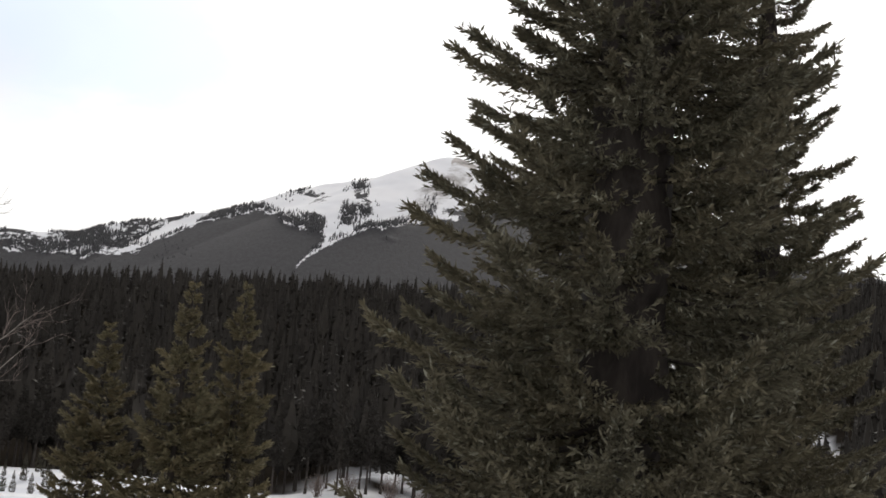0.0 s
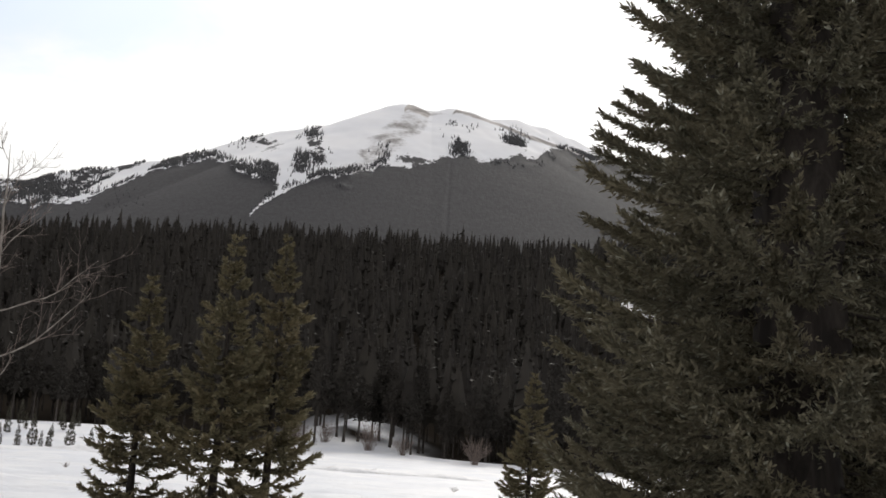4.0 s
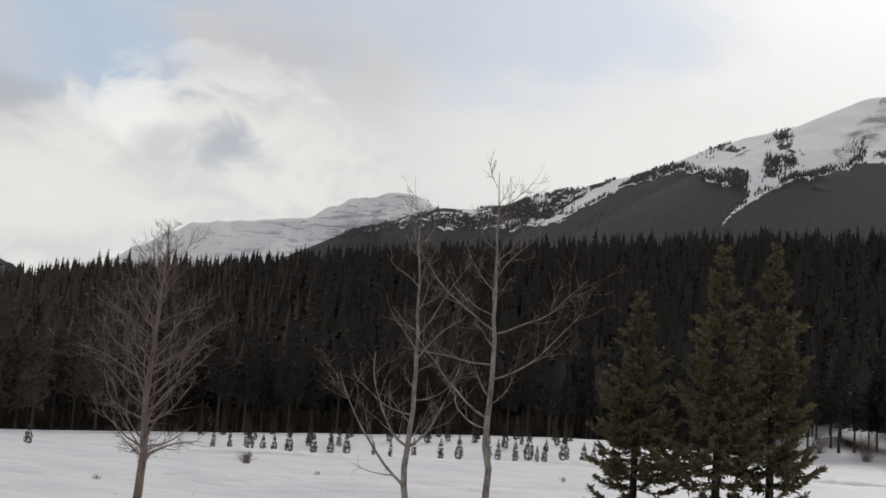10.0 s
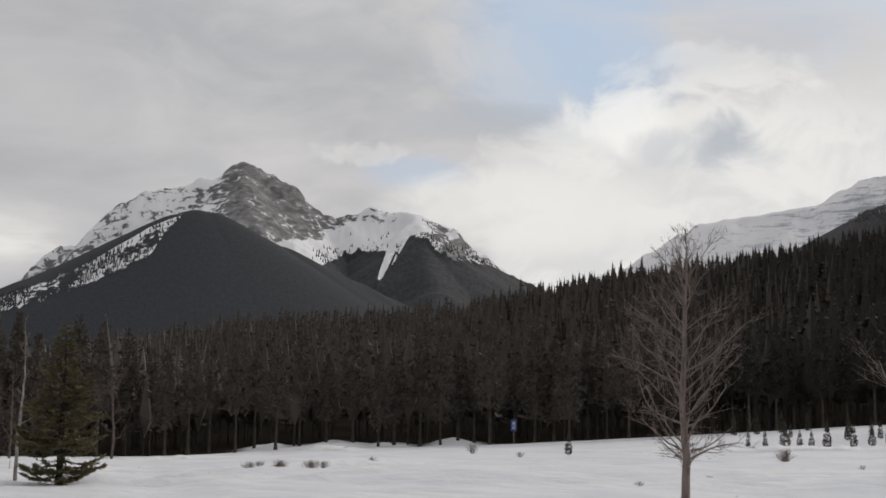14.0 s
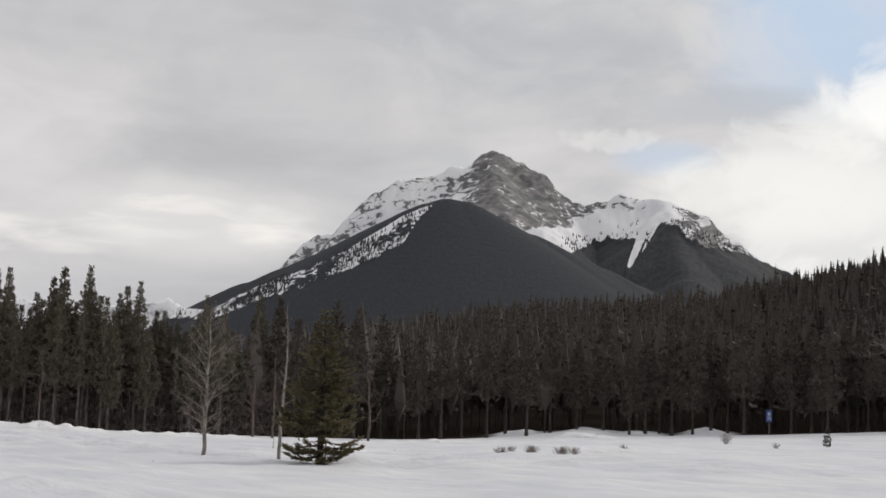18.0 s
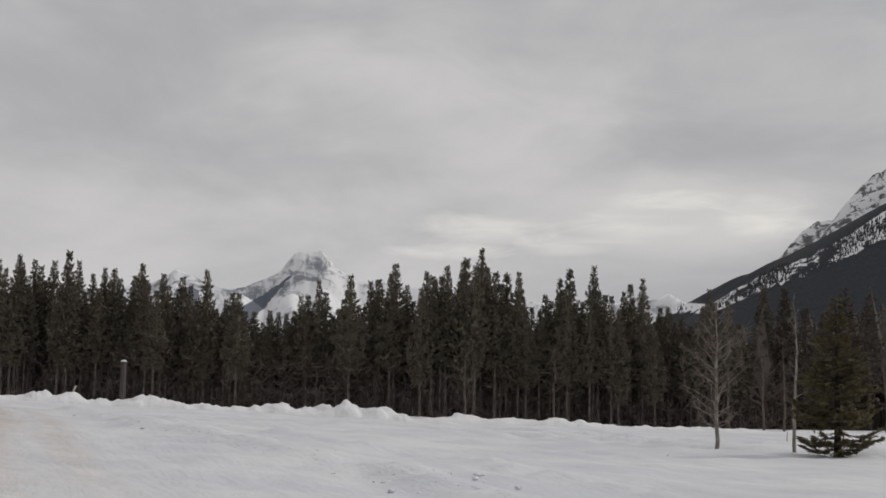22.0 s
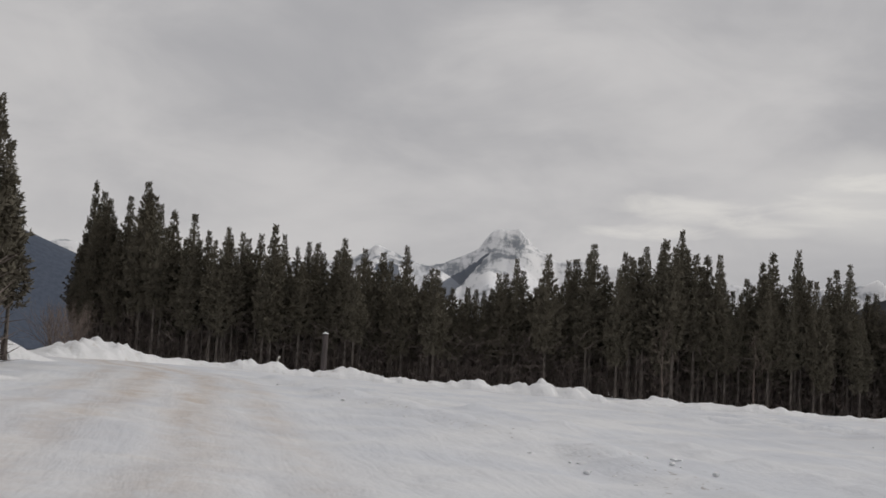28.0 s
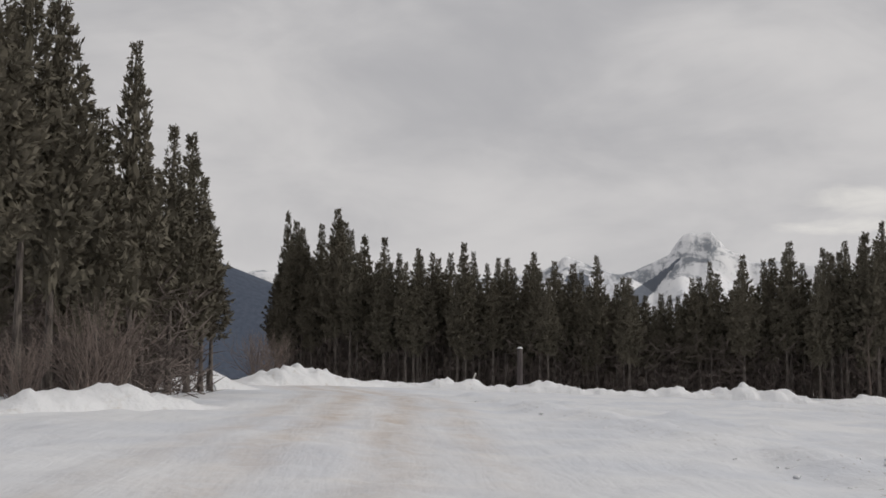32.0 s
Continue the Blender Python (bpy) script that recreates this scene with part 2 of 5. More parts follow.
def snow_ground():
    s = Shader("packed_snow", 0.6, 0.35)
    grain = s.noise(9.0, 6, 0.6)
    drift = s.noise(0.25, 4, 0.5, (1, 1, 1), 0.6)
    snow = s.mix(s.range(drift, 0.3, 0.7), (0.62, 0.64, 0.685), (0.73, 0.735, 0.75))
    grit = s.noise(1.6, 6, 0.7, (1, 1, 1), 0.5)
    dirt = s.math("MULTIPLY", s.attribute("sand"), s.range(grit, 0.30, 0.62, 0.25, 0.80))
    c = s.mix(dirt, snow, (0.50, 0.425, 0.365))
    crumbs = s.math("MULTIPLY", s.attribute("crumbs"), s.range(s.noise(5.0, 3, 0.6), 0.66, 0.70))
    c = s.mix(crumbs, c, (0.25, 0.22, 0.19))
    # needle litter, near black: the shade under the trees is in this colour
    litter_shade = s.math("MULTIPLY", s.attribute("litter_shade"), s.range(s.noise(0.12, 5, 0.65), 0.70, 0.78, 1.0, 0.95))
    c = s.mix(litter_shade, c, (0.024, 0.020, 0.016))
    s.put(s.range(s.attribute("litter_shade"), 0.0, 0.5, 0.35, 0.0), s.b.inputs["Specular IOR Level"])
    # streaks left by the plough and the wind
    streak = s.noise(1.0, 5, 0.6, (0.16, 1.5, 1), 0.3)
    c = s.mix(s.range(s.math("SUBTRACT", streak, s.attribute("litter_shade")), 0.42, 0.70, 0.0, 0.30), c, (0.56, 0.57, 0.60))
    s.bump(s.math("ADD", s.math("MULTIPLY", grain, 0.22), s.math("ADD", s.math("MULTIPLY", s.noise(1.3, 5, 0.55), 0.55), s.math("MULTIPLY", streak, 0.7))), 0.8, 0.12)
    return s.done(c)


M_GROUND = snow_ground()


def snow_bank():
    s = Shader("ploughed_snow", 0.65, 0.3)
    lumps = s.noise(3.0, 6, 0.6)
    c = s.mix(s.range(s.noise(1.4, 5, 0.65), 0.56, 0.72, 0.0, 0.55), (0.76, 0.765, 0.78), (0.50, 0.46, 0.41))
    s.bump(lumps, 0.8, 0.12)
    return s.done(c)


M_BANK = snow_bank()


def mountain_cover(name, rock_dark, rock_pale, forest_dark, forest_pale, dust=0.0, strata=0.004, tilt=(1, 1, 8), fleck=0.030, sharp=0.10):
    """Snow, rock and forest by the attributes 'forest' and 'rock', broken up by ragged noise."""
    s = Shader(name, 0.85, 0.15)
    fall = s.n.new("ShaderNodeCombineXYZ")
    s.put(s.attribute("across"), fall.inputs[0])
    s.put(s.attribute("down"), fall.inputs[1])
    ragged = s.noise(fleck, 6, 0.7, place=fall.outputs[0])
    fine = s.noise(fleck * 3.5, 5, 0.7, place=fall.outputs[0])
    both = s.math("ADD", s.math("MULTIPLY", ragged, 0.6), s.math("MULTIPLY", fine, 0.4))
    layer = s.noise(strata, 6, 0.62, tilt, 0.8)
    stone = s.mix(s.range(layer, 0.38, 0.62), rock_dark, rock_pale)
    held = s.math("ADD", s.math("MULTIPLY", layer, 0.55), s.math("MULTIPLY", both, 0.45))
    snow = s.mix(s.range(s.noise(0.006, 4), 0.3, 0.7), (0.72, 0.73, 0.76), (0.82, 0.82, 0.83))
    bare = s.range(s.math("SUBTRACT", s.attribute("rock"), held), -sharp, sharp)
    c = s.mix(bare, snow, stone)
    trees = s.mix(s.range(fine, 0.35, 0.65), forest_dark, forest_pale)
    wood = s.range(s.math("SUBTRACT", s.attribute("forest"), both), -0.015, 0.02)
    c = s.mix(wood, c, trees)
    s.bump(s.math("ADD", s.math("MULTIPLY", both, 0.2), s.math("MULTIPLY", wood, s.noise(fleck * 5.0, 3, 0.6, place=fall.outputs[0]))), 0.22, 4.0)
    return s.done(c)


# distance haze is put into the greyed, bluish tones of these far covers
M_STAND = foliage("treeline_needles", (0.040, 0.041, 0.045), (0.052, 0.053, 0.057), (0.046, 0.046, 0.049))
M_ROUND = mountain_cover("bald_mountain_cover", (0.24, 0.225, 0.215), (0.46, 0.43, 0.41), (0.036, 0.035, 0.038), (0.046, 0.046, 0.049), tilt=(1, 1, 1.5), strata=0.012)
M_CRAG = mountain_cover("crag_cover", (0.13, 0.13, 0.135), (0.27, 0.265, 0.26), (0.030, 0.032, 0.036), (0.050, 0.053, 0.058), strata=0.030, tilt=(1, 1, 1.8), sharp=0.025)
M_DOME = mountain_cover("dome_cover", (0.13, 0.13, 0.135), (0.27, 0.265, 0.26), (0.030, 0.033, 0.039), (0.038, 0.041, 0.048), fleck=0.055)
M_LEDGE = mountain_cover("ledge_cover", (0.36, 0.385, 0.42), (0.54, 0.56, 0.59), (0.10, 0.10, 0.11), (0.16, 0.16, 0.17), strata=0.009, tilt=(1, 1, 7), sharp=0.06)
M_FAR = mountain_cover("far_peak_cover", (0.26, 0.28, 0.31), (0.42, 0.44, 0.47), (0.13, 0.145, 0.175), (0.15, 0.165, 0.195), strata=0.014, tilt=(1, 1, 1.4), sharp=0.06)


# ---- mesh helpers ----
def mesh_of(name, verts, faces, material, smooth=True, layers=None):
    """A mesh from arrays: verts (n, 3), faces (m, 3) or (m, 4)."""
    me = bpy.data.meshes.new(name)
    verts, faces = np.asarray(verts, np.float32), np.asarray(faces, np.int32)
    k = faces.shape[1]
    me.vertices.add(len(verts))
    me.vertices.foreach_set("co", verts.ravel())
    me.loops.add(faces.size)
    me.loops.foreach_set("vertex_index", faces.ravel())
    me.polygons.add(len(faces))
    me.polygons.foreach_set("loop_start", np.arange(len(faces), dtype=np.int32) * k)
    me.polygons.foreach_set("use_smooth", np.full(len(faces), smooth))
    for key, values in (layers or {}).items():
        me.attributes.new(key, "FLOAT", "POINT").data.foreach_set("value", np.asarray(values, np.float32))
    me.update(calc_edges=True)
    me.materials.append(material)
    return me


def part(name, me, parent, label=""):
    ob = new(name, me)
    ob.parent = parent
    if label:
        ob["label"] = label
    return ob


def thing(name, place, label, category, group="", kind="", turn=0.0):
    ob = new(name)
    ob.empty_display_size = 0.2
    ob.matrix_world = pose(*place, 0, 0, turn)
    return tagged(ob, label, category, group, kind)


def joined(pieces):
    """Joins (verts, faces) arrays into one."""
    v, f, k = [], [], 0
    for a, b in pieces:
        v.append(a)
        f.append(np.asarray(b) + k)
        k += len(a)
    return np.concatenate(v), np.concatenate(f)


def noise_field(x, y, scale, octaves=4, seed=0, rough=0.5):
    """Smooth value noise on arrays, about -1 to 1."""
    out, amp, total = np.zeros(np.shape(x)), 1.0, 0.0
    for o in range(octaves):
        r = np.random.default_rng(seed * 17 + o)
        table = r.uniform(-1, 1, (64, 64))
        u, v = x / scale + 31.7 * o, y / scale + 11.3 * o
        i, j = np.floor(u).astype(int), np.floor(v).astype(int)
        a, b = u - i, v - j
        a, b = a * a * (3 - 2 * a), b * b * (3 - 2 * b)
        q = lambda p, s: table[p % 64, s % 64]
        out += amp * ((q(i, j) * (1 - a) + q(i + 1, j) * a) * (1 - b) + (q(i, j + 1) * (1 - a) + q(i + 1, j + 1) * a) * b)
        total, amp, scale = total + amp, amp * rough, scale / 2
    return out / total * 1.6


def tube(points, radii, sides=5):
    """A tapered tube along points, closed by its tip."""
    p, r = np.asarray(points, float), np.asarray(radii, float)
    d = np.gradient(p, axis=0)
    d /= np.linalg.norm(d, axis=1)[:, None] + 1e-9
    ref = np.where(np.abs(d[:, 2:3]) > 0.9, [[1.0, 0, 0]], [[0, 0, 1.0]])
    s = np.cross(d, ref)
    s /= np.linalg.norm(s, axis=1)[:, None] + 1e-9
    u = np.cross(s, d)
    a = np.arange(sides) * 2 * np.pi / sides
    ring = p[:, None] + r[:, None, None] * (s[:, None] * np.cos(a)[None, :, None] + u[:, None] * np.sin(a)[None, :, None])
    n = len(p)
    i, j = np.meshgrid(np.arange(n - 1), np.arange(sides), indexing="ij")
    k = (j + 1) % sides
    q = np.stack([i * sides + j, i * sides + k, (i + 1) * sides + k, (i + 1) * sides + j], -1).reshape(-1, 4)
    return ring.reshape(-1, 3), np.concatenate([q[:, [0, 1, 2]], q[:, [0, 2, 3]]])


def blades(base, way, length, width, rng):
    """Thin kite-shaped sprays: one for each row of base and way, turned at random round its own line."""
    n = len(base)
    way = way / (np.linalg.norm(way, axis=1)[:, None] + 1e-9)
    side = np.cross(way, rng.normal(size=(n, 3)))
    side /= np.linalg.norm(side, axis=1)[:, None] + 1e-9
    length, width = np.broadcast_to(length, n)[:, None], np.broadcast_to(width, n)[:, None]
    mid = base + way * length * 0.45
    v = np.stack([base, mid + side * width / 2, base + way * length, mid - side * width / 2], 1).reshape(-1, 3)
    k = np.arange(n)[:, None] * 4
    return v, np.concatenate([k + [0, 1, 2], k + [0, 2, 3]])


# ---- the land ----
def edge(b):
    """How far the forest's edge stands from the eye, by bearing."""
    return ramp(b, (-60, 118), (-5, 118), (3, 124), (10, 128), (14, 116), (30, 112), (45, 114), (60, 108), (75, 106), (90, 112), (94, 122), (97, 78), (99, 58), (130, 52))


def field_height(b):
    """Height of the ground at the forest's edge, by bearing."""
    return ramp(b, (-60, 3.5), (-5, 4.6), (3, 4.9), (12, 4.5), (20, 3.6), (27, 3.0), (34, 2.55), (45, 1.9), (52, 1.15), (62, 1.05), (68, 1.3), (76, 1.75), (85, 2.35), (92, 3.0), (98, 3.0), (106, 2.8), (130, 2.8))


def field_edge(b):
    """How far the even field reaches, by bearing."""
    return ramp(b, (-60, 118), (-5, 118), (6, 126), (14, 116), (30, 112), (60, 108), (75, 106), (92, 112), (130, 112))


def hill_height(b):
    """Height of the wooded hill's crest above the field, 360 m out."""
    return ramp(b, (-90, 40), (-30, 72), (-14, 67), (-6, 59.5), (4, 58.5), (9, 57), (14, 54), (20, 51), (27, 44.5), (34, 38.5), (40, 30), (48, 27), (55, 18), (59, 8), (63, 0), (92, 0), (99, 4), (140, 12))


ROAD = [polar(b, d)[:2] for b, d in ((103, 8), (95.8, 12.5), (92.7, 20), (91, 32), (90.1, 45), (89.9, 56), (90.6, 68), (92.6, 80), (94.8, 95), (96.2, 115), (96.8, 150))]

WINDROW = [polar(b, d)[:2] for b, d in ((86, 66), (83.5, 52), (80.5, 40), (77, 32), (73, 26), (67.4, 20), (58, 16.5))]


def distance_to(line, x, y):
    best = np.full(np.shape(x), 1e9)
    for (x0, y0), (x1, y1) in zip(line, line[1:]):
        dx, dy = x1 - x0, y1 - y0
        t = np.clip(((x - x0) * dx + (y - y0) * dy) / (dx * dx + dy * dy), 0, 1)
        best = np.minimum(best, np.hypot(x - x0 - t * dx, y - y0 - t * dy))
    return best


# snowy openings between the trunks: bearing, width in degrees, height
OPENINGS = ((47.3, 1.0, 0.4), (44.5, 1.6, 0.6), (39.6, 1.1, 0.6), (42.2, 0.9, 0.3))


def cutting(b):
    """The angle over the eye at which a snowy cutting runs down across the wooded hill."""
    return ramp(b, (-17, 3.6), (-15.6, 4.9), (-14.9, 5.7), (-13.3, 6.2), (-11.8, 7.3), (-9.7, 7.95), (-8.5, 8.3), (-6.0, 8.6))


def land(x, y):
    """Height of the ground at places x, y (arrays)."""
    x, y = np.asarray(x, float), np.asarray(y, float)
    r, b = np.hypot(x, y), np.degrees(np.arctan2(-x, y))
    e = field_edge(b)
    z = field_height(b) * np.minimum(r / e, 1.0) ** ramp(b, (-10, 1.7), (28, 1.6), (48, 0.9), (60, 0.85))
    z = z + hill_height(b) * step(r, e, 400) * (1 - 0.4 * step(r, 420, 1500))
    bank = ramp(b, (6, 0), (11, 0.9), (18, 1.1), (26, 0.7), (34, 0.2), (40, 0))
    z = z + bank * step(r, 92, 104) * (1 - step(r, 180, 300))
    knoll = np.exp(-((b - 2.6) / 2.7) ** 2) * (3.5 + 2.4 * noise_field(x, y, 12.0, 4, 6))
    z = z + knoll * step(r, 114, 146) * (1 - step(r, 200, 300))
    for b0, wide, high in OPENINGS:
        z = z + high * np.exp(-((b - b0) / wide) ** 2) * np.clip(0.8 + 0.7 * noise_field(x, y, 2.5, 3, 61), 0, 2) * step(r, e + 1, e + 10) * (1 - step(r, e + 12, e + 40))
    z = z + 0.05 * noise_field(x, y, 9.0, 3, 3) * step(r, 6, 20) + 0.10 * noise_field(x, y, 30.0, 2, 4) * step(r, 15, 40)
    return z


def ground():
    """One sheet from underfoot to the horizon: fine where it is seen near, coarse behind."""
    radii = np.concatenate([np.linspace(0, 14, 12), np.linspace(15, 45, 110), np.linspace(45.6, 130, 150), np.linspace(134, 420, 60), np.geomspace(440, 4900, 24)])
    bearings = np.concatenate([np.linspace(-30, 110, 421), np.linspace(113, 327, 60)])
    R, B = np.meshgrid(radii, bearings, indexing="ij")
    x, y = -np.sin(np.radians(B)) * R, np.cos(np.radians(B)) * R
    z = land(x, y)
    road = distance_to(ROAD, x, y)
    near = step(R, 8, 16) * (1 - step(R, 90, 120))
    ruts = noise_field(x * 0.35 + y * 0.1, y * 1.0, 1.1, 4, 9) * 0.5 + noise_field(x, y, 2.2, 3, 10) * 0.5
    z = z + near * 0.12 * ruts
    # low ridge of churned snow between the two lanes
    ridge = distance_to(WINDROW, x, y)
    z = z + 0.20 * np.exp(-(ridge / 0.9) ** 2) * (1 + 0.45 * noise_field(x, y, 0.9, 3, 11, 0.6))
    second = distance_to([(p[0] - 2.4, p[1] + 3.6) for p in WINDROW], x, y)
    z = z + 0.09 * np.exp(-(second / 0.6) ** 2) * (1 + 1.2 * noise_field(x, y, 0.8, 3, 12))
    # wheel tracks crossing the field
    for k, off in enumerate((0, 1.9, 5.2, 7.0, 12.5)):
        lane = distance_to([(40, 52 + off), (10, 50 + off), (-20, 42 + off), (-40, 27 + off), (-70, 18 + off)], x, y)
        z = z - 0.10 * np.exp(-(lane / 0.4) ** 2) + 0.10 * np.exp(-((lane - 0.9) / 0.5) ** 2) * (1 + 0.8 * noise_field(x, y, 1.5, 3, 70 + k))
    tracks = 0.62 + 0.38 * np.cos((road - 0.9) * 3.4 + 0.5 * noise_field(x, y, 6.0, 2, 18))
    sand = np.exp(-(np.maximum(road - 1.9, 0) / 1.1) ** 2) * ramp(R, (8, 0.4), (14, 0.75), (30, 1.05), (45, 1.5)) * np.clip(0.75 + 0.35 * noise_field(x, y, 3.0, 4, 19), 0, 1) * tracks
    # a thin bare strip of road below the bank
    strip = np.exp(-((R - 86.5 - 0.5 * noise_field(x, y, 8.0, 2, 20)) / 0.45) ** 2)
    sand = np.maximum(sand, strip * np.maximum(0.6 * (np.abs(B - 78) < 2.6), 0.85 * (np.abs(B - 90.5) < 3.6)))
    crumbs = np.clip(np.exp(-(ridge / 1.5) ** 2) + 0.6 * np.exp(-((R - 62) / 16) ** 2), 0, 1)
    b = (B + 180) % 360 - 180
    litter_shade = step(R - edge(b), 1.0, 5.0) * (1 - np.clip(0.75 + 0.9 * noise_field(x, y, 5.0, 3, 66), 0, 1) * np.exp(-((b - 2.5) / 2.8) ** 4) * (1 - step(R, 146, 156)))
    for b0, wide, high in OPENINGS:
        litter_shade = litter_shade * (1 - 0.97 * np.exp(-((b - b0) / wide) ** 4) * (1 - step(R, edge(b) + 12, edge(b) + 16)))
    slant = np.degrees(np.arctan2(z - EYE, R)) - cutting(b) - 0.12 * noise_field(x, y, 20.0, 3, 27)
    litter_shade = litter_shade * (1 - np.exp(-(slant / 0.32) ** 4) * (np.abs(b + 12.2) < 4.0) * (R > 150))
    nr, nb = R.shape
    i, j = np.meshgrid(np.arange(nr - 1), np.arange(nb), indexing="ij")
    k = (j + 1) % nb
    q = np.stack([i * nb + j, (i + 1) * nb + j, (i + 1) * nb + k, i * nb + k], -1).reshape(-1, 4)[:, ::-1]
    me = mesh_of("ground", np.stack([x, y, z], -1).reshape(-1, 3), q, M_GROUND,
                 layers={"sand": sand.ravel(), "crumbs": crumbs.ravel(), "litter_shade": litter_shade.ravel()})
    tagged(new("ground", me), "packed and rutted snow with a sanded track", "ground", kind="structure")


ground()


# ---- mountains ----
def mountain(name, label, material, ridges, bearings, depths, cover, slope=0.62, rough=26.0, scale=420.0, seed=1, cells=(300, 120), stand=0, stature=(6, 13), focus=None, thin=None):
    """A mountain from its ridge lines. ridges: lists of (bearing, distance, height); the flanks fall away from them.
    cover(b, r, z, x, y) gives the forest and rock layers."""
    wide, mid = bearings, (bearings if focus is None else focus)
    b = np.unique(np.concatenate([np.linspace(*wide, cells[0] // (1 if focus is None else 3)), np.linspace(*mid, cells[0])]).round(4))
    r = np.linspace(*depths, cells[1])
    R, B = np.meshgrid(r, b, indexing="ij")
    x, y = -np.sin(np.radians(B)) * R, np.cos(np.radians(B)) * R
    z = np.full(R.shape, -400.0)
    for line, fall in ridges:
        p = np.array([polar(*q) for q in line])
        for a, c in zip(p, p[1:]):
            d = c[:2] - a[:2]
            t = np.clip(((x - a[0]) * d[0] + (y - a[1]) * d[1]) / (d @ d), 0, 1)
            off = np.hypot(x - a[0] - t * d[0], y - a[1] - t * d[1])
            h = a[2] + t * (c[2] - a[2]) - fall * np.sqrt(off * off + 400.0) + fall * 20
            z = np.maximum(z, h)
    crag = np.abs(noise_field(x, y, scale, 5, seed, 0.55))
    closed = step(cover(B, R, z, x, y)[0], 0.55, 0.75)
    z = z + (1 - 0.85 * closed) * rough * (0.30 - crag + 0.3 * noise_field(x, y, scale / 5, 3, seed + 5))
    z = np.maximum(z, land(x, y) - 30)
    forest, rock = cover(B, R, z, x, y)
    nr, nb = R.shape
    i, j = np.meshgrid(np.arange(nr - 1), np.arange(nb - 1), indexing="ij")
    q = np.stack([i * nb + j, (i + 1) * nb + j, (i + 1) * nb + j + 1, i * nb + j + 1], -1).reshape(-1, 4)[:, ::-1]
    me = mesh_of(name, np.stack([x, y, z], -1).reshape(-1, 3), q, material, layers={"forest": forest.ravel(), "rock": rock.ravel(), "across": (np.radians(B) * R.mean()).ravel(), "down": (0.4 * R + 0.2 * z).ravel()})
    ob = tagged(new(name, me), label, "mountain", kind="structure")

    def scatter(weight, count, stature, label):
        rng = np.random.default_rng(seed + 90 + count)
        weight[-1], weight[:, -1] = 0, 0
        pick = rng.choice(weight.size, count, p=(weight / weight.sum()).ravel())
        i, j, u, v = pick // nb, pick % nb, rng.uniform(0, 1, count)[:, None], rng.uniform(0, 1, count)[:, None]
        g = np.stack([x, y, z], -1)
        foot = (g[i, j] * (1 - u) + g[i + 1, j] * u) * (1 - v) + (g[i, j + 1] * (1 - u) + g[i + 1, j + 1] * u) * v
        tall = rng.uniform(*stature, count)
        a = np.arange(4) * 1.571 + 0.4
        ring = np.stack([np.cos(a), np.sin(a), 0 * a - 0.6], 1)[None] * (tall * 0.18)[:, None, None]
        cone = np.concatenate([foot[:, None] + ring, (foot + np.stack([0 * tall, 0 * tall, tall], 1))[:, None]], 1)
        k = np.arange(count)[:, None] * 5
        f = np.concatenate([k + [0, 1, 4], k + [1, 2, 4], k + [2, 3, 4], k + [3, 0, 4]])
        t = new("trees", mesh_of("trees", cone.reshape(-1, 3), f, M_STAND))
        t.parent = ob
        tagged(t, label, kind="stuff")

    if stand:
        # single trees where the forest thins out into the snow
        weight = (np.exp(-((forest - 0.42) / 0.10) ** 2) if thin is None else thin(B, np.degrees(np.arctan2(z - EYE, R)), forest)) * (z > 60) * (R < depths[0] + 0.72 * (depths[1] - depths[0]))
        weight = weight * step(noise_field(np.radians(B) * 3000, 0.3 * (R + z), 60, 3, seed + 3), -0.2, 0.3)
        scatter(weight, stand, stature, "scattered dark conifers at the treeline")
    return ob


def crest(d, *pairs):
    """A ridge line d metres off from (bearing, elevation in degrees) pairs."""
    return [(b, d, EYE + d * math.tan(radians(e))) for b, e in pairs]


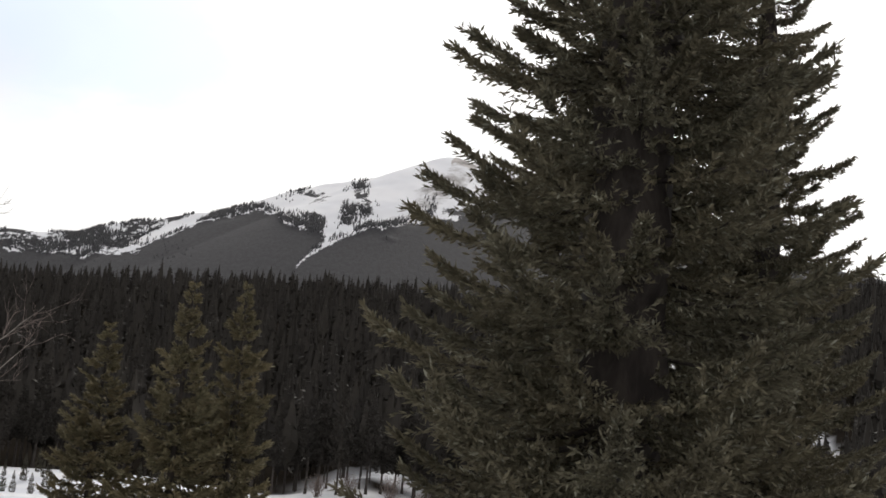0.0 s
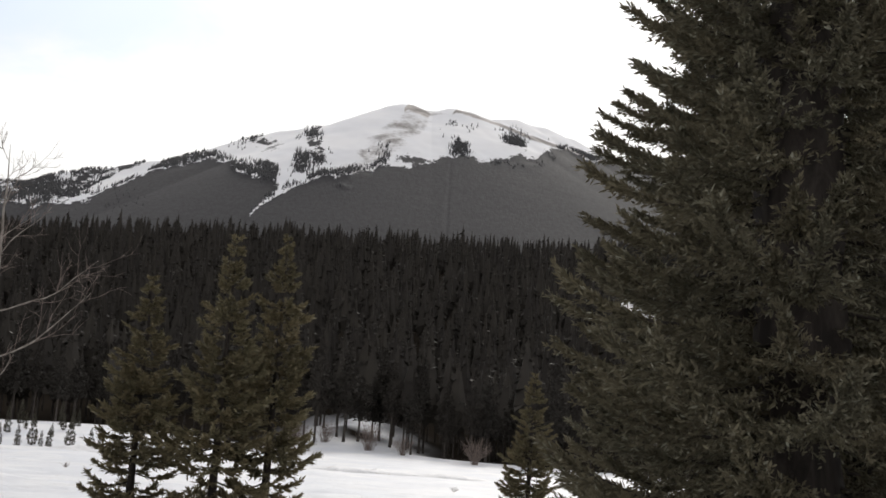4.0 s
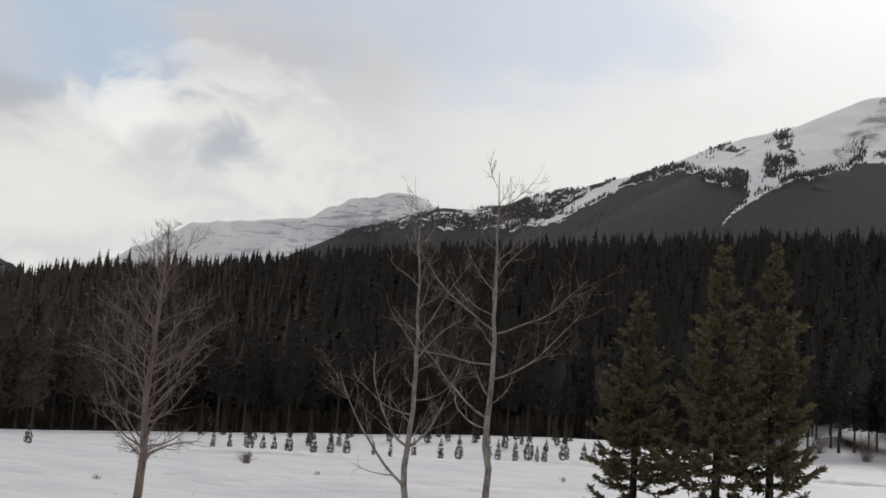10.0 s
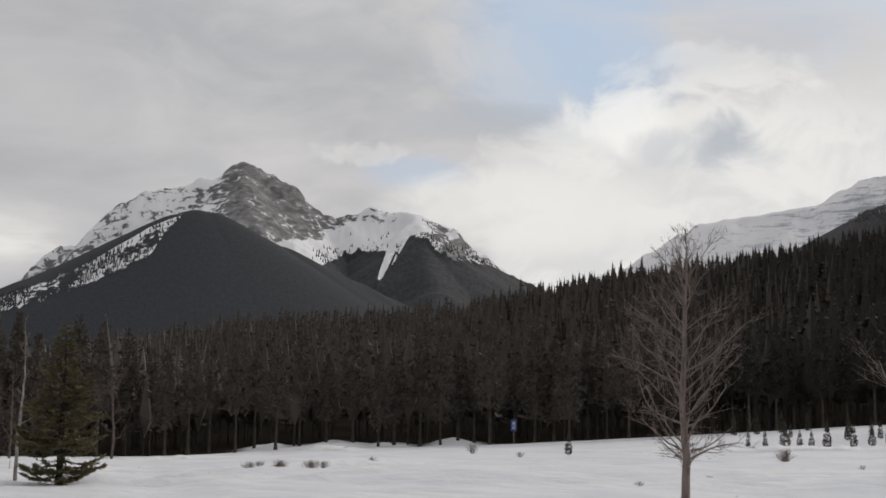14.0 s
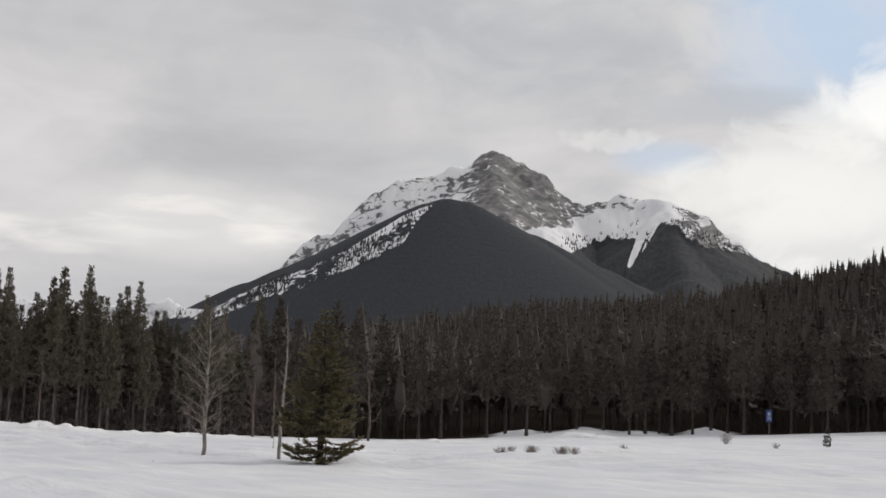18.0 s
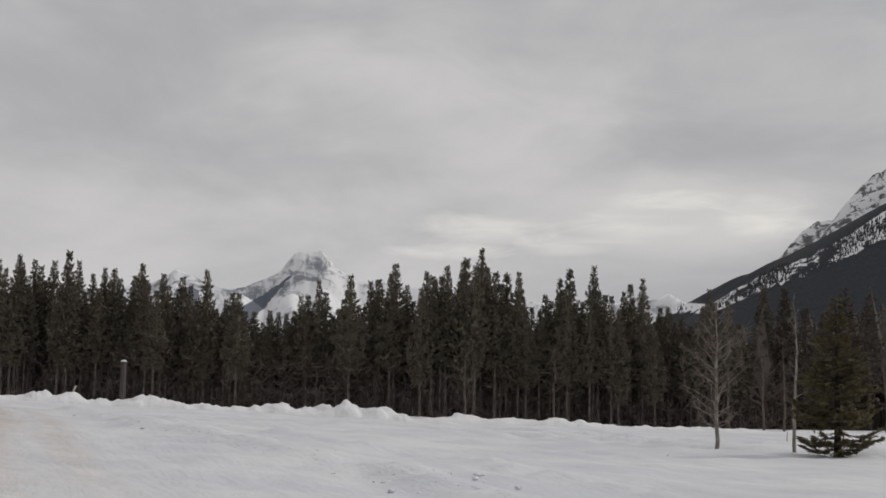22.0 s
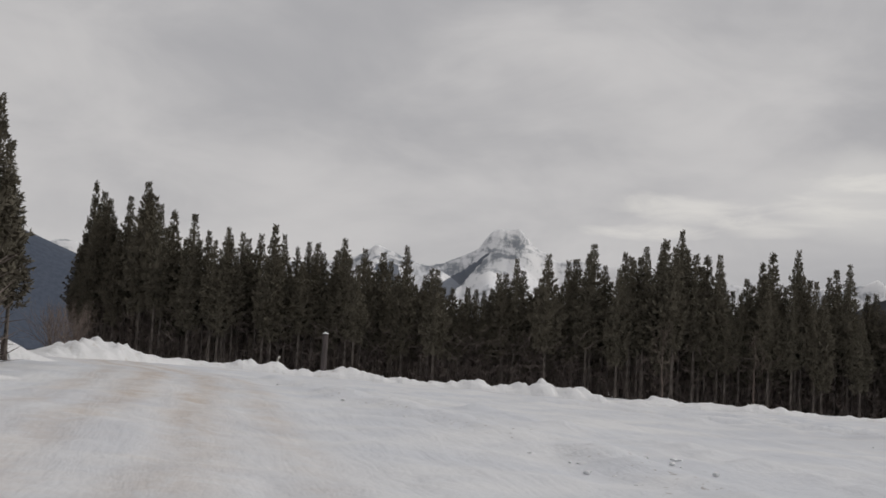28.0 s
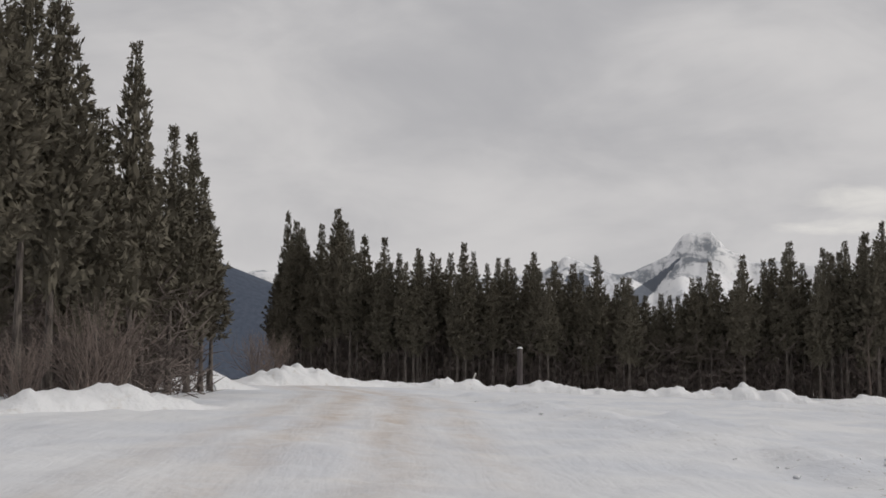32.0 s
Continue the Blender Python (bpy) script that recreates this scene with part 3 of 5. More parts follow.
def bald_cover(b, r, z, x, y):
    up = np.degrees(np.arctan2(z - EYE, r))
    low = ramp(b, (-30, 13.4), (-9, 13.9), (-6.9, 14.2), (-5.6, 14.55), (-4.9, 14.5), (-4.5, 14.15), (-3.4, 14.0), (-2.2, 13.9), (-1.4, 14.05), (-0.5, 13.85), (0.2, 13.6), (1.7, 13.55), (2.6, 13.2), (3.5, 12.95), (4.5, 12.68), (5.9, 12.08), (7.25, 11.05), (7.6, 10.6), (40, 9.0))
    lobe = ramp(b, (5, 11.4), (6.3, 12.05), (6.7, 12.37), (7.6, 12.5), (8.2, 12.7), (8.6, 13.0), (9.8, 12.85), (11.0, 12.6), (11.25, 12.45), (12, 11.95), (13.5, 11.25), (14.1, 10.8), (16.3, 10.2), (17.4, 9.85), (18.4, 9.65), (22, 9.2), (30, 8.5))
    over = np.maximum(low - up, np.minimum(lobe - up, (b - ramp(up, (10.5, 7.65), (11.07, 7.28), (11.6, 6.85), (12.07, 6.38), (12.6, 6.55))) * 1.2))
    across, down = np.radians(b) * 3000, 0.35 * r + 0.35 * z
    rag = noise_field(across, down, 70, 4, 21, 0.6)
    # the forest climbs the ribs and thins out between them
    chute = np.exp(-((b - 6.6 + (up - 11.6) * 0.9) / 0.5) ** 2) * (up < 12.5)
    over = over + (0.24 * noise_field(across, down * 0.25, 60, 3, 23, 0.7) - 0.03) * (1 - chute)
    forest = 0.5 + np.where(over > 0, 0.9 * over + 0.04, 0.40 * over) + 0.05 * rag
    # broken stands in the faces and along the low ridge
    for b0, h0, wide, high, much in ((6.85, 12.8, 0.42, 0.36, 0.50), (5.0, 14.2, 0.36, 0.34, 0.435), (4.75, 13.6, 0.26, 0.40, 0.435), (5.4, 13.1, 0.35, 0.5, 0.43), (-1.4, 14.5, 0.48, 0.5, 0.51), (-3.7, 14.5, 1.0, 0.5, 0.475),
                                     (0.9, 13.9, 0.75, 0.36, 0.465), (-0.1, 14.9, 0.22, 0.22, 0.43), (7.1, 13.8, 0.8, 0.35, 0.425), (9.4, 12.95, 1.2, 0.14, 0.48), (-2.6, 14.15, 0.7, 0.25, 0.46)):
        forest = np.maximum(forest, np.where(over < 0, much - 0.02 + 0.17 * rag, 0) * np.exp(-0.25 * (((b - b0) / wide) ** 4 + ((up - h0) / high) ** 4)))
    belt = step(b, 11.2, 12.0) * (1 - step(b, 25, 27))
    forest = np.where(over < 0, np.maximum(forest, (ramp(b, (11, 0.54), (14, 0.54), (15, 0.485), (18, 0.48), (19, 0.53), (21.5, 0.53), (22.3, 0.47)) + 0.10 * rag) * belt), forest)
    strip = np.exp(-((up - 11.80 + (b - 12.75) * 0.60) / 0.17) ** 2) * np.exp(-((b - 12.75) / 1.6) ** 4)
    forest = forest - 0.55 * strip
    # small clearings in the closed forest
    for b0, h0, wide, high, tilt in ((3.5, 12.37, 0.42, 0.07, 0.2), (0.6, 12.35, 0.10, 0.36, -0.6), (-4.4, 11.3, 0.20, 0.24, 0.3), (-3.2, 12.6, 0.07, 0.14, 0.5), (-2.6, 10.8, 0.12, 0.2, 0.7), (12.0, 10.1, 0.12, 0.10, 0)):
        u, v = b - b0 - tilt * (up - h0), up - h0
        forest = forest - (0.42 + 0.3 * rag) * np.exp(-((u / wide) ** 2 + (v / high) ** 2)) * (forest > 0.5)
    # bare windblown ground on the broad middle slope and along the dark edge of the summit ridge
    slope = np.exp(-((b - 2.7 + (up - 13.6) * 1.0) / 1.0) ** 4) * step(up, 12.5, 13.0)
    slope = np.maximum(slope, 0.6 * np.exp(-((b - 5.0 + (up - 14.4) * 1.1) / 0.35) ** 2) * step(up, 13.4, 13.9))
    brow = np.exp(-((up - ramp(b, (-9, 13.6), (-7, 14.25), (-5.5, 14.65), (-4.1, 15.02), (-2.8, 15.44), (-1.4, 15.8), (-0.9, 15.9), (-0.1, 15.0), (0.2, 15.6), (0.5, 15.72), (1.15, 15.92), (1.5, 15.6))) / 0.085) ** 2) * (step(-b, 0.6, 1.0) + step(b, 0.2, 0.35) * (b < 1.3))
    rock = 0.25 + 0.225 * slope + 0.45 * brow
    return forest, rock


def bald_thin(b, up, forest):
    """Where single trees stand in the snow of the bald mountain's faces."""
    w = 0.9 * np.exp(-((forest - 0.45) / 0.05) ** 2) * (b > -9) * (b < 24)
    for b0, h0, wide, high, much in ((6.85, 12.9, 0.4, 0.4, 0.8), (5.0, 14.2, 0.38, 0.34, 1.0), (4.75, 13.6, 0.28, 0.4, 1.0), (5.45, 13.1, 0.35, 0.5, 0.8), (7.1, 13.8, 0.8, 0.3, 0.35), (7.7, 12.8, 0.5, 0.2, 0.4),
                                     (-1.4, 14.5, 0.5, 0.5, 0.8), (-3.7, 14.5, 1.0, 0.45, 0.8), (0.9, 13.8, 0.8, 0.4, 0.9), (-0.1, 14.9, 0.22, 0.2, 0.6), (-0.9, 15.2, 0.3, 0.25, 0.25), (-2.6, 14.2, 0.8, 0.3, 0.6), (17, 10.9, 2.4, 0.5, 0.6), (22.5, 9.5, 0.8, 0.4, 0.8)):
        w = w + much * np.exp(-(((b - b0) / wide) ** 2 + ((up - h0) / high) ** 2))
    return w * (1 - np.exp(-((b - 6.25 + (up - 12.1) * 0.15) / 0.17) ** 2) * (up > 11.4))


mountain("bald_mountain", "rounded snowy mountain with dark forest up its flanks", M_ROUND,
         [(crest(3200, (36, 4.0), (29, 6.3), (25.2, 8.37), (24.1, 8.7), (22.3, 9.85), (21.15, 10.3), (20.2, 10.6), (19, 10.95), (17.5, 11.0), (16.4, 11.1), (15.3, 11.52), (14.8, 11.7), (13.7, 12.05), (12, 12.4), (10.9, 12.67), (9.8, 13.0), (8.65, 13.56), (7.5, 14.03), (6.35, 14.42), (5.2, 14.68), (4.0, 14.93), (2.8, 15.38), (2.1, 15.74), (1.5, 15.95), (1.15, 15.95), (0.4, 15.74), (0.05, 15.72), (-0.8, 15.93), (-1.4, 15.84), (-2.8, 15.48), (-4.1, 15.07), (-5.5, 14.70), (-7, 14.3), (-10, 13.2), (-16, 11.2), (-30, 8.0)), 0.55),
          (crest(3600, (-0.5, 15.1), (-2.1, 15.6), (-3.5, 15.70), (-4.5, 15.46), (-5.7, 15.03), (-6.9, 14.55), (-7.7, 14.22), (-14, 12.4), (-30, 9.0)), 0.6),
          ([(1.3, 3200, 905), (1.9, 2850, 690), (2.8, 2500, 480), (3.2, 2100, 250)], 0.50),
          ([(-1.2, 3200, 895), (-2.2, 2850, 660), (-3.0, 2400, 390), (-3.5, 2000, 140)], 0.52),
          ([(5.6, 3200, 820), (6.0, 2950, 690), (7.4, 2600, 500), (9.0, 2200, 250)], 0.50),
          ([(11, 3200, 700), (12, 2800, 520), (13, 2300, 280)], 0.45),
          ([(-8, 3200, 770), (-9, 2700, 550), (-9, 2100, 240)], 0.48)],
         (-34, 36), (1500, 3900), bald_cover, rough=9.0, seed=2, cells=(560, 210), stand=9500, stature=(5, 10), focus=(-10, 26), thin=bald_thin)


def crag_cover(b, r, z, x, y):
    up = np.degrees(np.arctan2(z - EYE, r))
    line = ramp(b, (30, 6.5), (36, 6.9), (38.1, 7.75), (39.7, 8.0), (40.4, 8.35), (40.8, 8.85), (41.5, 9.0), (42.05, 8.3), (42.7, 8.3), (43.7, 8.3), (44.3, 8.05), (45, 7.75), (47, 6.9), (60, 3.0))
    over = line - up
    forest = 0.5 + np.where(over > 0, 0.7 * over + 0.06, 0.32 * over)
    chute = np.exp(-((b - 42.52 + (up - 7.75) * 0.39) / 0.17) ** 4) * step(up, 6.5, 6.65)
    chute = np.maximum(chute, 0.7 * np.exp(-((b - 41.95 + (up - 8.3) * 0.55) / 0.05) ** 2) * step(up, 7.7, 7.8))
    forest = np.where(chute > 0.3, forest - 0.9 * chute, forest)
    rib = noise_field(np.radians(b) * 3400, 0.5 * z + 0.2 * r, 60, 4, 44, 0.6)
    rock = 0.50 + 0.085 * np.exp(-((b - 47.2) / 2.3) ** 4) * step(up, 8.2, 8.7) - 0.30 * np.exp(-((b - 42.6) / 1.9) ** 4) * (1 - step(up, 9.25, 9.5)) * step(b, 40.7, 41.3)
    rock = rock - 0.22 * np.exp(-((b - 41.5) / 0.6) ** 2) * step(up, 8.9, 9.3) - 0.05 * np.exp(-((b - 52.0) / 2.4) ** 4) - 0.14 * np.exp(-((b - 50.4) / 0.7) ** 2) * step(up, 10.6, 11.0)
    rock = rock - 0.20 * np.exp(-((b - 45.6) / 1.4) ** 4) * (1 - step(up, 8.6, 8.8)) + 0.22 * np.exp(-((b - 39.2 + (up - 8.8) * 1.0) / 0.45) ** 2) * step(up, 7.8, 8.2)
    return forest, rock + 0.035 * rib


mountain("crag_mountain", "steep grey rock peak streaked with snow", M_CRAG,
         [(crest(3400, (60, 3.5), (57.2, 6.0), (56.4, 6.95), (56.2, 7.5), (55.7, 7.95), (54.6, 8.27), (54.25, 8.8), (53.7, 9.45), (53.3, 10.2), (52.6, 10.55), (51.8, 10.78), (50.95, 11.0), (50.6, 11.15), (50.2, 11.3), (49.8, 11.3), (49.4, 11.4), (48.85, 11.85), (48.6, 11.9), (47.9, 11.42), (47.4, 11.3), (46.6, 10.87), (46.0, 10.3), (45.55, 9.97), (45.4, 9.74), (44.45, 9.73), (43.75, 9.92), (43.15, 9.98), (42.7, 9.76), (42.3, 9.73), (42, 9.96), (41.3, 10.0), (40.7, 9.72), (39.75, 9.28), (39.3, 8.88), (38.45, 8.32), (38.15, 7.86), (37.3, 7.43), (36.5, 7.02), (32, 4.5)), 1.35),
          ([(48.6, 3400, 700), (48.3, 3100, 545), (47.2, 2800, 370), (46, 2400, 160)], 0.75),
          ([(51.6, 3380, 560), (51.4, 3100, 460), (51, 2700, 300)], 0.75),
          ([(41.3, 3400, 590), (41.0, 3150, 490), (40.4, 2800, 330), (39.7, 2300, 130)], 0.62)],
         (28, 64), (2000, 3900), crag_cover, rough=30, scale=240, seed=4, cells=(520, 200), stand=450, stature=(5, 11), focus=(35, 58))


def dome_cover(b, r, z, x, y):
    up = np.degrees(np.arctan2(z - EYE, r))
    # the crest on the shaded side is open and snowy, the rest is closed forest
    top = ramp(b, (40, 12), (50.6, 12), (51.1, 9.6), (52.3, 9.05), (53.2, 8.45), (54.1, 7.9), (55.5, 7.15), (56.8, 6.55), (58.4, 5.85), (60, 4.9))
    foot = ramp(b, (50.6, 9.6), (51.4, 9.0), (52.2, 7.8), (54.2, 6.7), (56, 5.8), (57.9, 5.25), (60, 4.3))
    snowy = step(up, foot - 0.2, foot + 0.2) * (1 - step(up, top - 0.12, top)) * step(b, 50.6, 51.3)
    streak = noise_field(np.radians(b) * 1900 + 0.6 * z, 0.9 * z + 0.1 * r, 42, 4, 31, 0.6)
    rim = np.exp(-((up - top + 0.14) / 0.10) ** 2) * step(b, 50.9, 51.4) * (1 - step(b, 53.6, 54.4))
    return 0.92 - snowy * (0.43 - 0.20 * streak) - 0.45 * rim, np.full(b.shape, 0.2)


mountain("wooded_dome", "dark conifer-covered dome with snow showing on one shoulder", M_DOME,
         [(crest(1900, (62, 3.5), (59.9, 5.05), (58.4, 6.0), (56.8, 6.7), (55.45, 7.32), (54.1, 7.99), (53.2, 8.4), (52.25, 8.98), (51.1, 9.57), (50.4, 9.78), (49.8, 9.7), (48.45, 9.02), (47, 8.42), (45.55, 7.74), (44.1, 7.1), (42.7, 6.45), (40, 4.6)), 0.60)],
         (38, 66), (900, 2300), dome_cover, rough=4, scale=260, seed=6, cells=(420, 170), stand=900, stature=(4, 7))


def ledge_cover(b, r, z, x, y):
    return np.full(b.shape, -0.2), 0.47 + 0.10 * noise_field(x, z, 300, 3, 8)


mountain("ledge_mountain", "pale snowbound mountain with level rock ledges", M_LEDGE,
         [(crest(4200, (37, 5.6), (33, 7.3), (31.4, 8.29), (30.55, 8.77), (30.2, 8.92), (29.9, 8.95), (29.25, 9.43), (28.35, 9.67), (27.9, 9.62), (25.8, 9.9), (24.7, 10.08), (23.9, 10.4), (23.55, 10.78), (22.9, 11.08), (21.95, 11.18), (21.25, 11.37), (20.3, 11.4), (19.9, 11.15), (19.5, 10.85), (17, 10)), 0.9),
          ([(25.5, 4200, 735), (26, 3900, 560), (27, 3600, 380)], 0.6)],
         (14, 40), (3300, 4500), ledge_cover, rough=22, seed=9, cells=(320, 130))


def far_cover(b, r, z, x, y):
    up = np.degrees(np.arctan2(z - EYE, r))
    spread = np.clip(5.75 - up, 0.02, 2) * 0.42
    band = np.exp(-((b - 77.35 - (5.72 - up) * 1.15) / spread) ** 4) * (up < 5.75) + np.exp(-((b - 81.6) / 0.8) ** 2) * (1 - step(up, 5.0, 5.3))
    cliff = np.exp(-((b - 76.1) / 0.45) ** 2) * step(up, 5.4, 5.9)
    return 0.05 + 0.65 * np.clip(band, 0, 1), 0.43 + 0.05 * cliff + 0.06 * noise_field(x, z, 200, 3, 12)


mountain("far_peaks", "far snowy peaks with thin haze in their colour", M_FAR,
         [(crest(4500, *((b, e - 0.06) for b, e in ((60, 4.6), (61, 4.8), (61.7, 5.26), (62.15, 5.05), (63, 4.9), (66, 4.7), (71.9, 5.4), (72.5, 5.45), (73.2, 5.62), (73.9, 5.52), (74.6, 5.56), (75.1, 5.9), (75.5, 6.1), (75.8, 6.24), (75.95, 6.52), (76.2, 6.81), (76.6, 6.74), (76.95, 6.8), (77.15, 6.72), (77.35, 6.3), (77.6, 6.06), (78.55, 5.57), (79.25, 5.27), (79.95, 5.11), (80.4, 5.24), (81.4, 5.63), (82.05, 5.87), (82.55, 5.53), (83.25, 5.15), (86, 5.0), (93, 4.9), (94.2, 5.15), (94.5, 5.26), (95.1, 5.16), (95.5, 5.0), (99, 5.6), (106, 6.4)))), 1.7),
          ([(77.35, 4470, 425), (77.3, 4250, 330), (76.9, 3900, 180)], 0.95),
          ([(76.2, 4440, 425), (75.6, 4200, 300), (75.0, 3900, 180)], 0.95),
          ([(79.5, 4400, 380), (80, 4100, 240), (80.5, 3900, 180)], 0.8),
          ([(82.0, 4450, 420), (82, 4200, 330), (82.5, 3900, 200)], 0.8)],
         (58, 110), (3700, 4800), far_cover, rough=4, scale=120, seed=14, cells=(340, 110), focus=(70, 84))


def slope_cover(b, r, z, x, y):
    return np.full(b.shape, 0.85), np.full(b.shape, 0.2)


# the forest's blue is distance haze, given as base colour
M_BLUE = mountain_cover("blue_hazed_slope", (0.2, 0.2, 0.2), (0.3, 0.3, 0.3), (0.055, 0.070, 0.10), (0.075, 0.090, 0.125))
mountain("wooded_slope", "dark forested slope beyond the gap, blue haze in its colour", M_BLUE,
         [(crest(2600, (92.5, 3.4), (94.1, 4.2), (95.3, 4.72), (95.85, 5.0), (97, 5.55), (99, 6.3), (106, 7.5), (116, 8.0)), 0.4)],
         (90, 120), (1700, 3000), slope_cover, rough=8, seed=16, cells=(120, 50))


# ---- trees ----
def conifer(rng, height, reach, first, count, twigs, needles, blade, shape, droop=0.25, lift=0.22, sway=0.0, tip=0.5, ragged=0.74, jitter=0.40, bushy=0.05):
    """A conifer: its trunk, and for each branch its wood and its sprays of needles. reach: longest branch; first: height of the
    lowest; shape: how the branch length falls with height; needles: sprays a twig; blade: their length and width."""
    h = first + (height - first) * np.sort(rng.uniform(0, 1, count) ** 0.92)
    rel = (h - first) / (height - first)
    length = reach * shape(rel) * rng.uniform(ragged, 1.12, count)
    turn = np.arange(count) * 2.399 + rng.normal(0, 0.35, count)
    out = np.stack([np.cos(turn), np.sin(turn), np.zeros(count)], 1)
    bend = sway * np.sin(h / height * 2.0)

    def along(k, s):
        """The place at s (0 to 1) of branch k."""
        fall = -droop * (1 - 0.75 * rel[k]) * np.sin(s * 2.3) + lift * s ** 3 + 0.32 * rel[k] ** 3 * s
        p = out[k] * (length[k] * s)[:, None]
        p[:, 2] += h[k] + length[k] * fall
        p[:, 0] += bend[k]
        return p

    z = np.linspace(0, 1, 14)
    trunk = tube(np.stack([sway * np.sin(z * 2.0), 0 * z, height * z - 0.15 * (z == 0)], 1), (0.006 + 0.0135 * height * (1 - z) ** 0.9) * (1 + 0.5 * np.exp(-z * 30)), 8)
    per = np.maximum(3, (twigs * (0.15 + 0.85 * length / length.max())).astype(int))
    sprays = []
    for i in range(count):
        n = per[i]
        k = np.full(n, i)
        s = rng.uniform(0.05, 1.0, n) ** 0.78
        p0, p1 = along(k, s), along(k, np.minimum(s + 0.05, 1.05))
        ahead = p1 - p0
        ahead /= np.linalg.norm(ahead, axis=1)[:, None] + 1e-9
        side = np.cross(ahead, [0, 0, 1.0]) * rng.choice([-1.0, 1.0], n)[:, None]
        way = ahead * rng.uniform(0.6, 1.0, n)[:, None] + side * rng.uniform(0.1, 1.0, n)[:, None] * (1.15 - s)[:, None]
        way[:, 2] += rng.normal(0.0, 0.10, n)
        way /= np.linalg.norm(way, axis=1)[:, None]
        size = length[i] * (bushy + 0.34 * (1 - s)) * rng.uniform(0.6, 1.2, n) + blade[0] * 0.5
        m = np.repeat(np.arange(n), needles)
        u = rng.uniform(0, 1, len(m))
        base = p0[m] + way[m] * (size[m] * u)[:, None]
        lean = way[m] * 0.8 + rng.normal(0, jitter, (len(m), 3))
        big = (tip + (1 - tip) * min(1.0, length[i] / (0.5 * reach)))
        sprays.append(blades(base, lean, big * blade[0] * rng.uniform(0.6, 1.25, len(m)), big * blade[1] * rng.uniform(0.7, 1.3, len(m)), rng))
    # the leader
    q = rng.uniform(0.93, 1.0, 30) * height
    sprays[-1] = joined([sprays[-1], blades(np.stack([0 * q + bend[-1], 0 * q, q], 1), np.stack([rng.normal(0, 0.4, 30), rng.normal(0, 0.4, 30), 0 * q + 1.0], 1), blade[0] * tip, blade[1] * tip, rng)])
    wood = [tube(along(np.full(5, i), np.linspace(0, 0.92, 5)), length[i] * np.array([0.016, 0.013, 0.009, 0.006, 0.003]) + 0.002, 4) for i in range(count)]
    return trunk, wood, sprays


def near_tree(name, data, place, label, category, group, needles, turn=0.0):
    """A conifer seen near: each branch is a part that carries its needles."""
    t = thing(name, place, label, category, group, turn=turn)
    trunk, wood, sprays = data
    part("trunk", mesh_of("trunk", *trunk, M_BARK), t, "grey-brown trunk")
    for w, s in zip(wood, sprays):
        b = part("branch", mesh_of("branch", *w, M_BARK), t)
        part("needles", mesh_of("needles", *s, needles, False), b)
    return t


def tree_thing(name, data, place, label, category, group="", turn=0.0):
    """A tree from (part name, mesh) pairs."""
    t = thing(name, place, label, category, group, turn=turn)
    for key, me in data:
        part(key, me, t)
    return t


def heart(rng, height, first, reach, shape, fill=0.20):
    """An uneven spindle added to fill the dense inside of a crown."""
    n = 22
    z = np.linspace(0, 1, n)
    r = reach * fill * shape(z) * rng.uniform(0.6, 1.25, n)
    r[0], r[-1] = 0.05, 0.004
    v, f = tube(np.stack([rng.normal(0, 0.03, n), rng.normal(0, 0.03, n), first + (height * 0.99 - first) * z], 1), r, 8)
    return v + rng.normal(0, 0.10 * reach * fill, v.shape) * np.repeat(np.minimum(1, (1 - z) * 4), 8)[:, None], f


def conifer_meshes(data, needles, wood, inside=None):
    trunk, _, sprays = data
    return [("trunk", mesh_of("trunk", *trunk, wood)), ("crown", mesh_of("crown", *joined(sprays + ([inside] if inside else [])), needles, False))]


def on_land(bearing, dist, sink=0.0):
    x, y, _ = polar(bearing, dist)
    return x, y, float(land(x, y)) - sink


def tip_at(bearing, dist, rise):
    """How tall a tree must be there for its tip to stand at that angle over the eye."""
    return EYE + dist * math.tan(radians(rise)) - on_land(bearing, dist)[2]


spruce_shape = lambda rel: np.maximum(0.03, (1 - rel) ** 1.12 * (0.72 + 0.28 * np.minimum(1, rel * 6)))
slim_shape = lambda rel: np.maximum(0.04, (1 - rel) ** 0.85 * (0.62 + 0.38 * np.minimum(1, rel * 7)))
pine_shape = lambda rel: np.maximum(0.045, np.minimum(0.70, ((1 - rel) * 1.12) ** 1.08) * np.minimum(1, 0.65 + rel * 1.5))

# three great spruces close by, one before the others
x, y = 3.58, 12.2
great = near_tree("spruce", conifer(np.random.default_rng(11), 14.0, 2.55, 0.5, 400, 84, 24, (0.082, 0.021), spruce_shape, 0.18, 0.12, ragged=0.64, jitter=0.36, bushy=0.11), (x, y, float(land(x, y))),
                  "tall dense spruce close by with pale frosted shoots", "tree", "spruces", M_SPRUCE)
# dark spindle that stands in for the shade within the branches
part("inner_needles", mesh_of("inner_needles", *heart(np.random.default_rng(15), 14.0, 0.6, 2.64, spruce_shape, 0.22), M_BARK), great, "dark core added as shade inside the crown")
x, y = 4.1, 17.5
c = copy_thing(great, pose(x, y, float(land(x, y)), 0, 0, 130))
c.scale = (1.1, 1.1, 1.05)
tagged(c, "broad dark spruce standing behind another one")
x, y = 5.5, 16.2
c = copy_thing(great, pose(x, y, float(land(x, y)), 0, 0, 250))
c.scale = (0.75, 0.75, 0.90)
tagged(c, "slimmer dark spruce standing behind a larger one")

